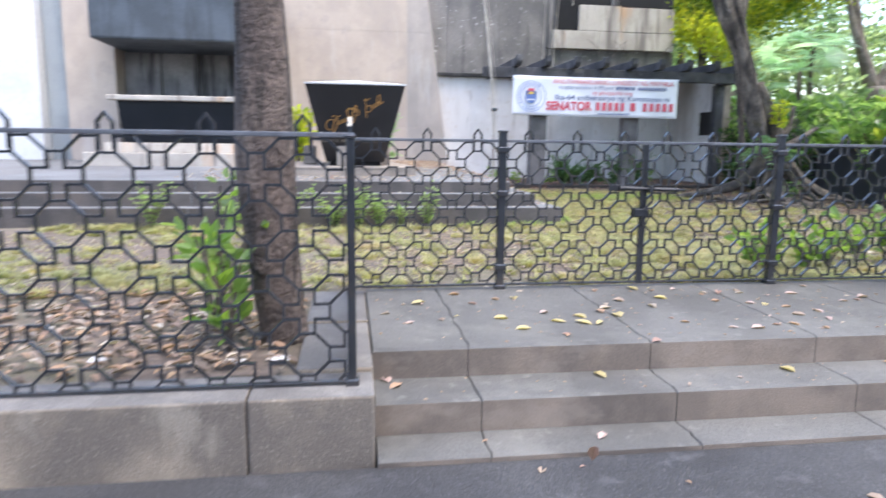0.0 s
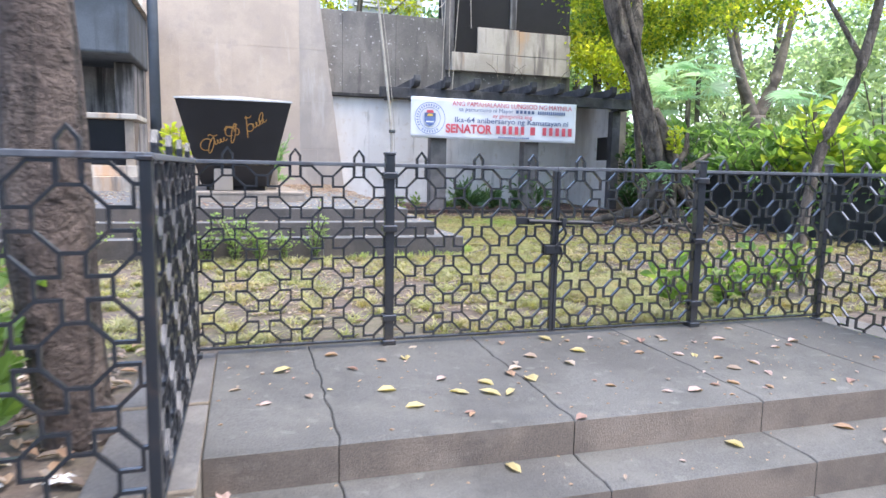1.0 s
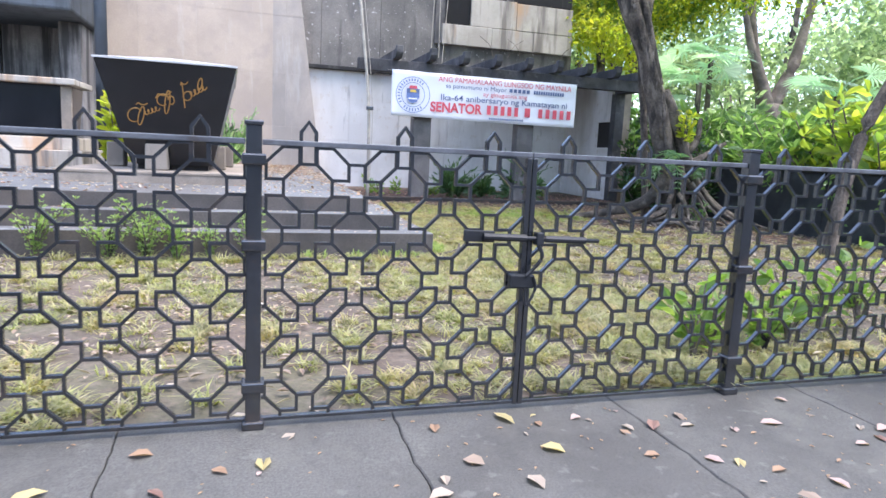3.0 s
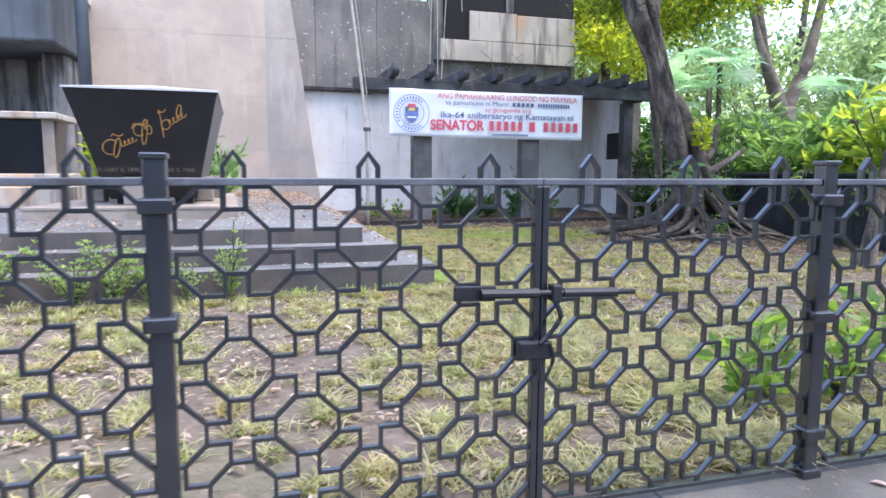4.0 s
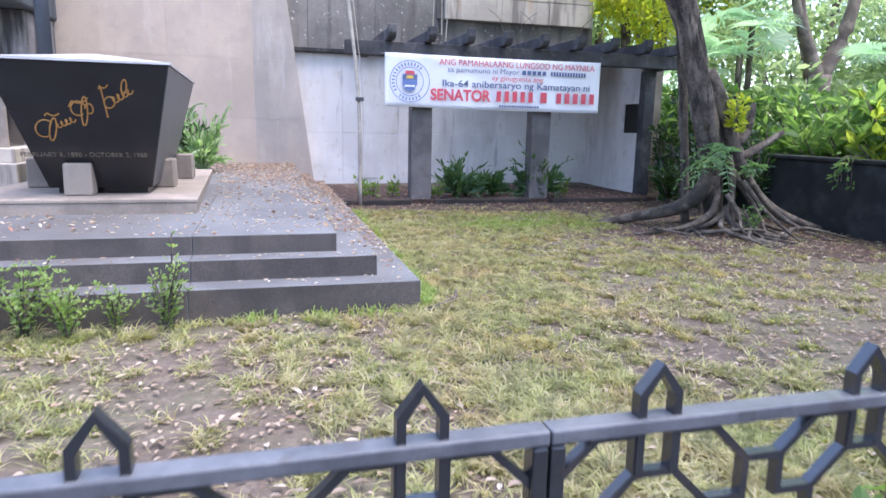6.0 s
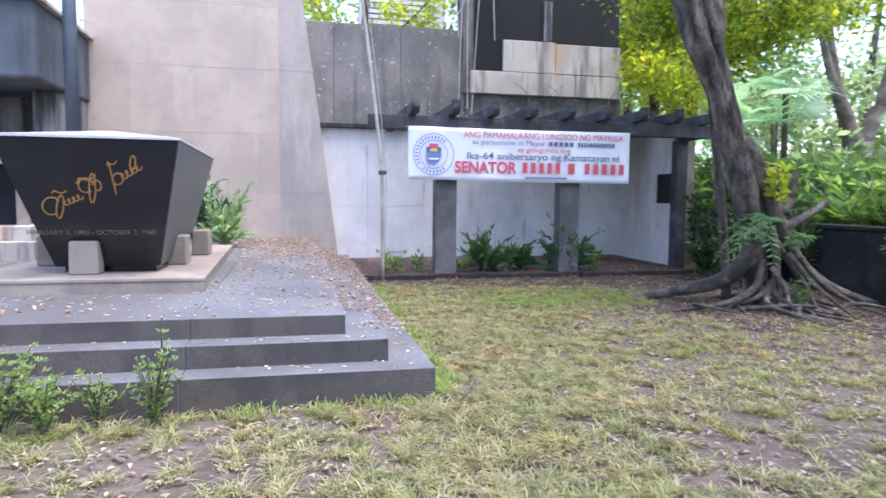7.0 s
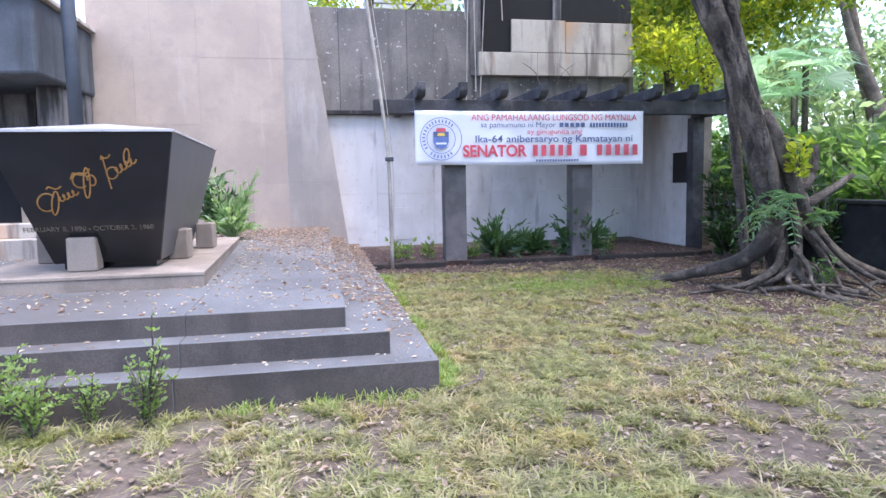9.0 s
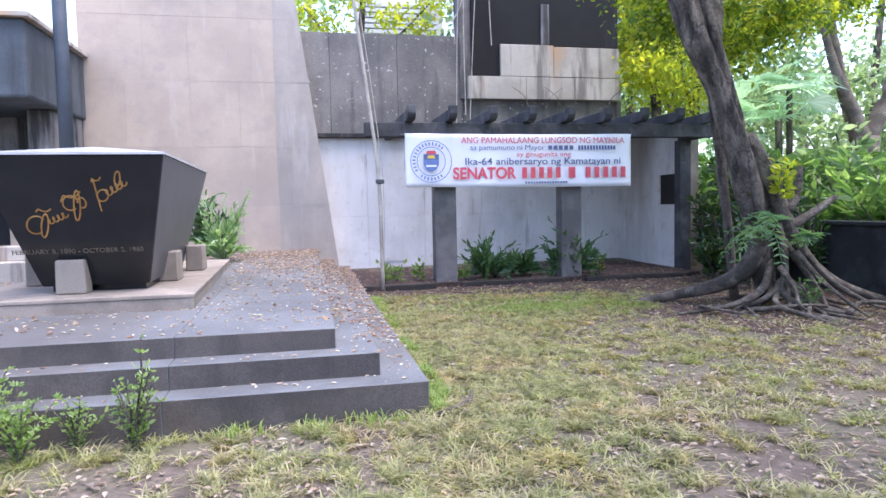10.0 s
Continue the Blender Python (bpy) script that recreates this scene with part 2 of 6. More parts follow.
M["bark_brown"] = stone("brown_bark", (0.165, 0.122, 0.098), (0.085, 0.062, 0.05), 0.9, 4, 30, [((0.24, 0.18, 0.14), 3.0, (2, 2, 0.6), 0.58, 0.7, 0.6), ((0.02, 0.016, 0.014), 3, (4, 4, 0.5), 0.55, 0.7, 0.7)], speck=0.4, bump=1.0, bump_dist=0.03)
M["bark_pale"] = stone("pale_bark", (0.30, 0.24, 0.20), (0.17, 0.135, 0.115), 0.9, 3, 25, speck=0.3, bump=0.8, bump_dist=0.02)
M["root"] = stone("root_bark", (0.150, 0.122, 0.096), (0.060, 0.050, 0.040), 0.9, 5, 35, [((0.05, 0.042, 0.036), 6, (1, 1, 1), 0.55, 0.7, 0.6), ((0.30, 0.26, 0.21), 4, (1, 1, 1), 0.6, 0.75, 0.5)], speck=0.35, bump=0.9, bump_dist=0.02)
M["leaf"] = foliage("leaf_green", [(0.045, 0.09, 0.018), (0.07, 0.13, 0.02), (0.12, 0.17, 0.02), (0.08, 0.14, 0.03)])
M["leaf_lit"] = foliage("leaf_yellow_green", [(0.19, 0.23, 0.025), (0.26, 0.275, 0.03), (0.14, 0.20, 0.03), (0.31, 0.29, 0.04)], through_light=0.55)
# distance haze painted into the leaf colour by paling it
M["leaf_hazed"] = foliage("leaf_hazed", [(0.12, 0.175, 0.088), (0.18, 0.24, 0.125), (0.28, 0.335, 0.20), (0.07, 0.12, 0.065), (0.22, 0.285, 0.16)], through_light=0.5, tint=(1.0, 1.0, 0.75))
M["leaf_mid"] = foliage("leaf_mid", [(0.15, 0.20, 0.04), (0.21, 0.255, 0.05), (0.10, 0.155, 0.04), (0.27, 0.29, 0.06)], through_light=0.6)
# understory green, darkened so the leaf colour holds the shade
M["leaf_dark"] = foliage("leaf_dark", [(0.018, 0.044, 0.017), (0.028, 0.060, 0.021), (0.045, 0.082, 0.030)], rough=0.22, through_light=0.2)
M["fern"] = foliage("fern_green", [(0.05, 0.11, 0.03), (0.07, 0.14, 0.035), (0.04, 0.09, 0.03)], through_light=0.35)
M["shrub"] = foliage("shrub_green", [(0.10, 0.17, 0.04), (0.14, 0.22, 0.05), (0.07, 0.13, 0.035), (0.19, 0.25, 0.08)], through_light=0.4)
M["sapling"] = foliage("sapling_green", [(0.14, 0.21, 0.07), (0.20, 0.27, 0.10), (0.10, 0.17, 0.05), (0.26, 0.32, 0.15)], through_light=0.4)
M["grass"] = foliage("grass_blade", [(0.21, 0.22, 0.088), (0.30, 0.295, 0.132), (0.36, 0.325, 0.20), (0.135, 0.153, 0.064), (0.42, 0.37, 0.27), (0.255, 0.265, 0.110), (0.31, 0.26, 0.175)], rough=0.7, through_light=0.3, patch=((0.84, 0.93, 0.72), (1.18, 0.98, 0.98), (0.52, 0.54, 0.48)))
M["grass_lush"] = foliage("grass_lush", [(0.13, 0.20, 0.055), (0.18, 0.25, 0.07), (0.23, 0.28, 0.09)], rough=0.6, through_light=0.35)
M["litter_lawn"] = foliage("trodden_leaf", [(0.15, 0.110, 0.083), (0.24, 0.185, 0.145), (0.09, 0.064, 0.048), (0.33, 0.275, 0.225), (0.18, 0.115, 0.085), (0.45, 0.40, 0.34)], rough=0.8, through_light=0.1)
M["straw"] = foliage("dry_straw", [(0.30, 0.25, 0.17), (0.22, 0.18, 0.12), (0.36, 0.32, 0.22), (0.16, 0.13, 0.09)], rough=0.8, through_light=0.15)
M["trunk_fern"] = foliage("trunk_fern", [(0.07, 0.14, 0.07), (0.10, 0.18, 0.09), (0.13, 0.22, 0.11)], through_light=0.35)
M["palm_leaf"] = foliage("palm_leaf", [(0.23, 0.33, 0.23), (0.29, 0.38, 0.28), (0.18, 0.27, 0.18)], rough=0.3, through_light=0.5, tint=(0.9, 1.0, 0.75))
M["strap_pale"] = foliage("strap_pale", [(0.22, 0.32, 0.18), (0.11, 0.19, 0.085), (0.36, 0.43, 0.31)], rough=0.35, through_light=0.35)
M["bed_leaf"] = foliage("bed_leaf", [(0.035, 0.078, 0.034), (0.055, 0.11, 0.045), (0.085, 0.15, 0.065)], rough=0.3, through_light=0.25)
M["hedge_leaf"] = foliage("hedge_leaf", [(0.055, 0.108, 0.038), (0.095, 0.168, 0.055), (0.17, 0.255, 0.095), (0.065, 0.13, 0.055)], rough=0.18, through_light=0.45, tint=(1.0, 1.0, 0.6))
M["litter"] = foliage("dry_leaf", [(0.30, 0.20, 0.13), (0.42, 0.33, 0.25), (0.20, 0.12, 0.08), (0.50, 0.43, 0.36), (0.32, 0.16, 0.11), (0.16, 0.10, 0.07), (0.55, 0.50, 0.44)], rough=0.7, through_light=0.1)
M["litter_yellow"] = foliage("yellow_leaf", [(0.42, 0.36, 0.17), (0.34, 0.28, 0.13), (0.45, 0.40, 0.23)], rough=0.6, through_light=0.15)
M["litter_pale"] = foliage("pale_leaf", [(0.48, 0.41, 0.36), (0.40, 0.32, 0.28), (0.60, 0.55, 0.50)], rough=0.6, through_light=0.1)
M["litter_scrap"] = foliage("leaf_scrap", [(0.235, 0.175, 0.130), (0.31, 0.245, 0.185), (0.17, 0.118, 0.086), (0.38, 0.315, 0.25), (0.27, 0.185, 0.135)], rough=0.8, through_light=0.08)
M["litter_brown"] = foliage("brown_leaf", [(0.30, 0.19, 0.12), (0.24, 0.15, 0.095), (0.36, 0.25, 0.16)], rough=0.7, through_light=0.1)
M["litter_pink"] = foliage("pink_leaf", [(0.40, 0.305, 0.275), (0.30, 0.21, 0.187), (0.54, 0.46, 0.425)], rough=0.7, through_light=0.1)
M["litter_red"] = foliage("red_leaf", [(0.23, 0.118, 0.092), (0.29, 0.18, 0.145), (0.18, 0.105, 0.082), (0.38, 0.275, 0.23)], rough=0.6, through_light=0.1)
M["pale_strip"] = stone("pale_grey_strip", (0.34, 0.36, 0.36), (0.26, 0.28, 0.285), 0.8, 0.8, 30, [((0.15, 0.155, 0.16), 1.0, (2, 2, 0.3), 0.55, 0.8, 0.5)], speck=0.1)
M["far_white"] = stone("far_white_paint", (0.62, 0.61, 0.59), (0.53, 0.525, 0.51), 0.8, 0.5, 10)


def ground_material():
    m, nt, n, l, bsdf = nodes_of("garden_soil")
    col = mixrgb(nt, noise_fac(nt, 1.2), (0.108, 0.081, 0.063), (0.072, 0.053, 0.041))
    col = mixrgb(nt, noise_fac(nt, 0.9, lo=0.45, hi=0.62), col, (0.100, 0.090, 0.058))
    col = mixrgb(nt, noise_fac(nt, 14, lo=0.45, hi=0.9), col, (0.160, 0.128, 0.102))
    col = mixrgb(nt, noise_fac(nt, 45, lo=0.5, hi=0.95), col, (0.055, 0.046, 0.038))
    l.new(col, bsdf.inputs["Base Color"])
    bsdf.inputs["Roughness"].default_value = 0.95
    b = n.new("ShaderNodeBump")
    b.inputs["Strength"].default_value, b.inputs["Distance"].default_value = 0.6, 0.012
    l.new(noise_fac(nt, 30, lo=0.0, hi=1.0), b.inputs["Height"])
    l.new(b.outputs[0], bsdf.inputs["Normal"])
    return m


M["soil"] = ground_material()
M["bed_soil"] = stone("bed_soil", (0.066, 0.038, 0.029), (0.038, 0.024, 0.02), 0.95, 3, 40, [((0.14, 0.078, 0.055), 18, (1, 1, 1), 0.55, 0.75, 0.6)], speck=0.4, bump=0.6, bump_dist=0.012)
M["far_ground"] = stone("far_ground", (0.07, 0.10, 0.045), (0.05, 0.07, 0.03), 0.95, 0.2, 3)


# ---- mesh helpers ----
def mesh_of(name, bm, material):
    me = bpy.data.meshes.new(name)
    bm.to_mesh(me)
    bm.free()
    me.materials.append(material)
    return me


def part(name, bm, material, parent=None, label="", smooth=False):
    me = mesh_of(name, bm, material) if isinstance(bm, bmesh.types.BMesh) else bm
    if smooth:
        me.shade_smooth()
    ob = new(name, me)
    if parent:
        ob.parent = parent
    if label:
        tagged(ob, label)
    return ob


def thing(name, label, category, group="", kind="", at=(0, 0, 0)):
    e = new(name)
    e.empty_display_size = 0.1
    e.location = at
    return tagged(e, label, category, group, kind)


def box(x0, y0, z0, x1, y1, z1, bevel=0.0, bm=None):
    bm = bm or bmesh.new()
    r = bmesh.ops.create_cube(bm, size=1)
    for v in r["verts"]:
        v.co = Vector(((x0 + x1) / 2 + v.co.x * (x1 - x0), (y0 + y1) / 2 + v.co.y * (y1 - y0), (z0 + z1) / 2 + v.co.z * (z1 - z0)))
    if bevel:
        es = {e for v in r["verts"] for e in v.link_edges}
        bmesh.ops.bevel(bm, geom=list(es), offset=bevel, segments=2, affect="EDGES", profile=0.5)
    return bm


def prism(poly, axis, a, b, bm=None, bevel=0.0):
    """Polygon in the two other axes, thickened along axis (0 x, 1 y, 2 z) from a to b."""
    bm = bm or bmesh.new()
    def at(p, h):
        return ((h, p[0], p[1]), (p[0], h, p[1]), (p[0], p[1], h))[axis]
    lo = [bm.verts.new(at(p, a)) for p in poly]
    hi = [bm.verts.new(at(p, b)) for p in poly]
    k = len(poly)
    bm.faces.new(lo[::-1])
    bm.faces.new(hi)
    for i in range(k):
        bm.faces.new((lo[i], lo[(i + 1) % k], hi[(i + 1) % k], hi[i]))
    bmesh.ops.recalc_face_normals(bm, faces=bm.faces[:])
    if bevel:
        bmesh.ops.bevel(bm, geom=bm.edges[:], offset=bevel, segments=1, affect="EDGES")
    return bm


def tube(pts, radii, seg=10, bm=None, rough=0.0, seed=0, squash=1.0):
    """Tapered limb through pts, with an uneven skin."""
    bm = bm or bmesh.new()
    pts = [Vector(p) for p in pts]
    rings = []
    up = Vector((0.13, 0.21, 0.97))
    for i, p in enumerate(pts):
        d = (pts[min(i + 1, len(pts) - 1)] - pts[max(i - 1, 0)]).normalized()
        s = d.cross(up if abs(d.dot(up)) < 0.95 else Vector((1, 0, 0))).normalized()
        u = s.cross(d)
        ring = []
        for k in range(seg):
            a = 2 * math.pi * k / seg
            q = s * math.cos(a) + u * math.sin(a) * squash
            r = radii[i] * (1 + rough * noise.noise(p * 1.7 + q * 1.3 + Vector((seed, 0, 0))))
            ring.append(bm.verts.new(p + q * r))
        rings.append(ring)
    for a, b in zip(rings, rings[1:]):
        for k in range(seg):
            bm.faces.new((a[k], a[(k + 1) % seg], b[(k + 1) % seg], b[k]))
    bm.faces.new(rings[0][::-1])
    bm.faces.new(rings[-1])
    return bm


def curve_pts(ctrl, n):
    """n points along a smooth curve through the control points."""
    c = [Vector(p) for p in ctrl]
    c = [c[0] * 2 - c[1]] + c + [c[-1] * 2 - c[-2]]
    out = []
    for i in range(n):
        u = i / (n - 1) * (len(c) - 3)
        k = min(int(u), len(c) - 4)
        t = u - k
        p0, p1, p2, p3 = c[k:k + 4]
        out.append(0.5 * (2 * p1 + (p2 - p0) * t + (2 * p0 - 5 * p1 + 4 * p2 - p3) * t * t + (3 * p1 - p0 - 3 * p2 + p3) * t ** 3))
    return out


def leaf_mesh(name, pos, size, material, rng, width=0.45, flat=0.0, droop=0.0, heading=None, fold=0.12):
    """Many folded leaves, two faces each, at pos with the given lengths."""
    pos = np.asarray(pos, float)
    n = len(pos)
    size = np.broadcast_to(np.asarray(size, float), n)[:, None]
    d = rng.normal(size=(n, 3)) if heading is None else np.asarray(heading, float) + rng.normal(size=(n, 3)) * 0.35
    d[:, 2] = d[:, 2] * (1 - flat) - droop
    d /= np.linalg.norm(d, axis=1)[:, None] + 1e-9
    r = rng.normal(size=(n, 3)) * (1 - flat) + np.array([0, 0, 1.0]) * (flat + 0.3)
    s = np.cross(d, r)
    s /= np.linalg.norm(s, axis=1)[:, None] + 1e-9
    u = np.cross(s, d)
    w = width * size * (0.8 + 0.4 * rng.random((n, 1)))
    v = np.stack([pos, pos + d * size * 0.35 + s * w * 0.5 + u * w * fold, pos + d * size * 0.72 + s * w * 0.38 + u * w * fold,
                  pos + d * size - u * size * 0.08, pos + d * size * 0.72 - s * w * 0.38 + u * w * fold, pos + d * size * 0.35 - s * w * 0.5 + u * w * fold], 1)
    base = np.arange(n)[:, None] * 6
    f = np.concatenate([base + np.array([0, 1, 2, 3]), base + np.array([0, 3, 4, 5])], 0)
    me = bpy.data.meshes.new(name)
    me.from_pydata(v.reshape(-1, 3).tolist(), [], f.tolist())
    me.materials.append(material)
    return me


def clump_points(rng, centres, radii, count, shell=0.55):
    """Points in uneven balls round the centres, denser towards the outside."""
    centres, radii = np.asarray(centres, float), np.asarray(radii, float)
    k = rng.choice(len(centres), size=count, p=radii ** 2 / (radii ** 2).sum())
    d = rng.normal(size=(count, 3))
    d /= np.linalg.norm(d, axis=1)[:, None]
    rad = (shell + (1 - shell) * rng.random((count, 1))) * (0.75 + 0.5 * rng.random((count, 1)))
    return centres[k] + d * rad * radii[k][:, None] * np.array([1, 1, 0.75])


def ground_z(x, y):
    """Height of the garden's soil."""
    z = -0.03 - 0.07 * min(max(y / 3, 0), 1) if y < 4.4 else -0.10
    z += 0.13 * min(max((y - 4.4) / 5.4, 0), 1)
    z += 0.10 * min(max((y - 10.2) / 3.8, 0), 1)
    if y < 0:
        z = -0.06
    return z + 0.025 * noise.noise(Vector((x * 0.6, y * 0.6, 0))) + 0.01 * noise.noise(Vector((x * 2.3, y * 2.3, 3)))


# ---- ground, road, entrance ----
def build_ground():
    part("ground", box(-400, -400, -1.2, 400, 400, -0.60), M["far_ground"])
    tagged(bpy.data.objects["ground"], "wide level ground around the park", "ground", kind="structure")
    xs = np.concatenate([np.linspace(-16, -3, 27), np.linspace(-2.75, 9, 80), np.linspace(9.5, 40, 30)])
    ys = np.concatenate([np.linspace(0.02, 11, 90), np.linspace(11.3, 40, 40)])
    def sheet(name, xs, ys, material, label):
        bm = bmesh.new()
        g = [[bm.verts.new((x, y, ground_z(x, y))) for x in xs] for y in ys]
        for a, b in zip(g, g[1:]):
            for i in range(len(xs) - 1):
                bm.faces.new((a[i], a[i + 1], b[i + 1], b[i]))
        ob = part(name, bm, material, smooth=True)
        tagged(ob, label, "ground", kind="structure")
    sheet("garden_ground", xs, ys, M["soil"], "trampled brown soil of the garden with sparse grass")
    sheet("planting_strip", np.linspace(-16, -2.36, 50), np.linspace(-1.5, 0.02, 12), M["soil"], "bare soil strip littered with dry leaves behind the kerb")
    sheet("planting_strip", np.linspace(2.46, 12, 40), np.linspace(-1.5, 0.02, 12), M["soil"], "bare soil strip behind the kerb")
    road = part("road", box(-60, -14, -0.6, 60, -1.84, -0.36), M["asphalt"])
    tagged(road, "dark grey worn asphalt road at the foot of the steps", "road", kind="structure")


def build_steps():
    """Landing and two steps, each course made of long washed slabs."""
    st = thing("entrance_steps", "grey washed-concrete entrance landing with two broad steps and an apron", "steps", kind="structure")
    xs = [-2.0, -1.505, -0.52, 0.46, 1.44, 2.10]
    rows = ((0.06, -1.295, -0.6, 0.0, -0.018), (-1.295, -1.606, -0.6, -0.168, -0.172), (-1.606, -1.85, -0.6, -0.326, -0.332))
    def joint_x(x, y, z):
        """Uneven line of a joint between two slabs."""
        if abs(x - xs[0]) < 0.01 or abs(x - xs[-1]) < 0.01:
            return x
        return x + 0.012 * noise.noise(Vector((x * 3, y * 9, z * 9))) + 0.006 * noise.noise(Vector((x * 3, y * 31, z * 31 + 4)))
    for (y1, y0, zb, zt1, zt0) in rows:
        k = 4 + int((y1 - y0) / 0.05)
        for x0, x1 in zip(xs, xs[1:]):
            bm, rings = bmesh.new(), []
            for i in range(k + 1):
                t = i / k
                y = y0 + (y1 - 0.002 - y0) * t
                zt = zt0 + (zt1 - zt0) * t + 0.0015 * noise.noise(Vector((x0, y * 6, 2)))
                l, r = joint_x(x0, y, 0) + 0.0022, joint_x(x1, y, 0) - 0.0022
                nose = 0.006 if i == 0 else 0.0
                rings.append([bm.verts.new(p) for p in ((l, y, zb), (r, y, zb), (r, y, zt - 0.005 - nose), (r - 0.005, y, zt - nose), (l + 0.005, y, zt - nose), (l, y, zt - 0.005 - nose))])
            for p, q in zip(rings, rings[1:]):
                for j in range(6):
                    bm.faces.new((p[j], p[(j + 1) % 6], q[(j + 1) % 6], q[j]))
            bm.faces.new(rings[0][::-1])
            bm.faces.new(rings[-1])
            bmesh.ops.recalc_face_normals(bm, faces=bm.faces[:])
            ob = part("slab", bm, M["washed"], st)
            # front faces take the lighter beige riser material
            ob.data.materials.append(M["washed_riser"])
            for f in ob.data.polygons:
                f.material_index = int(f.normal.y < -0.85)
    part("joint_bed", box(-1.995, -1.28, -0.6, 2.095, 0.05, -0.03), M["black_wall"], st)
    part("joint_bed", box(-1.995, -1.595, -0.6, 2.095, -1.28, -0.19), M["black_wall"], st)


def build_kerbs():
    def kerb(name, blocks, label):
        k = thing(name, label, "kerb", kind="structure")
        for b in blocks:
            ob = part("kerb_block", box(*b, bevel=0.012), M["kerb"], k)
            # upward faces take the darker, greyer top material
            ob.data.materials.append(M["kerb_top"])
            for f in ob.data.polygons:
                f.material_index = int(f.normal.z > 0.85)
    lx = [-2.003, -2.54, -4.0, -5.5, -7.0, -8.5, -10.0, -13.0]
    kerb("kerb", [(b + 0.003, -1.80, -0.6, a - 0.003, -1.50, -0.05) for a, b in zip(lx, lx[1:])] + [(-2.36, -1.497, -0.6, -2.003, -0.70, -0.03), (-2.36, -0.695, -0.6, -2.003, 0.10, -0.02)],
         "low beige-grey concrete kerb wall carrying the iron fence")
    rx = [2.103, 3.6, 5.1, 6.6, 8.1, 9.6]
    kerb("kerb", [(a + 0.003, -1.80, -0.6, b - 0.003, -1.50, -0.05) for a, b in zip(rx, rx[1:])] + [(2.103, -1.497, -0.6, 2.46, -0.70, -0.03), (2.103, -0.695, -0.6, 2.46, 0.10, -0.02)],
         "low beige-grey concrete kerb wall carrying the iron fence")


def bare_soil(x, y):
    """Whether the ground is bare here: before the bed and round the fig tree."""
    wob = 0.35 * noise.noise(Vector((x * 1.3, y * 1.3, 7))) + 0.18 * noise.noise(Vector((x * 4, y * 4, 9)))
    return y > 9.55 - 0.12 * max(x - 2, 0) + wob or ((x - 7.1) / 2.6) ** 2 + ((y - 7.6) / 2.15) ** 2 < 1 + 1.2 * wob


def build_soil_band():
    """Bare reddish soil before the bed and round the fig tree, with a ragged edge."""
    bm, vs = bmesh.new(), {}
    st = 0.07
    def vert(i, j):
        if (i, j) not in vs:
            x, y = i * st, j * st
            vs[i, j] = bm.verts.new((x + 0.02 * noise.noise(Vector((x * 9, y * 9, 0))), y + 0.02 * noise.noise(Vector((x * 9, y * 9, 5))), ground_z(x, y) + 0.007))
        return vs[i, j]
    for i in range(13, 113):
        for j in range(66, 152):
            x, y = i * st, j * st
            if bare_soil(x, y):
                bm.faces.new((vert(i, j), vert(i + 1, j), vert(i + 1, j + 1), vert(i, j + 1)))
    tagged(part("soil_band", bm, M["bed_soil"], smooth=True), "bare reddish soil under the fig tree and before the bed", "soil", kind="structure")


def build_backdrop_wall():
    # unseen wall added behind the viewpoint so the iron reflects something dark
    w = thing("wall_backdrop", "unseen plain grey wall added across the road to darken reflections", "wall", kind="structure")
    part("wall_body", box(-30, -14.6, -0.6, 30, -14.2, 4.6, 0.02), M["backdrop_wall"], w)
    part("coping", box(-30, -14.7, 4.602, 30, -14.1, 4.75, 0.02), M["backdrop_wall"], w)


build_ground()
build_backdrop_wall()
build_soil_band()
build_steps()
build_kerbs()


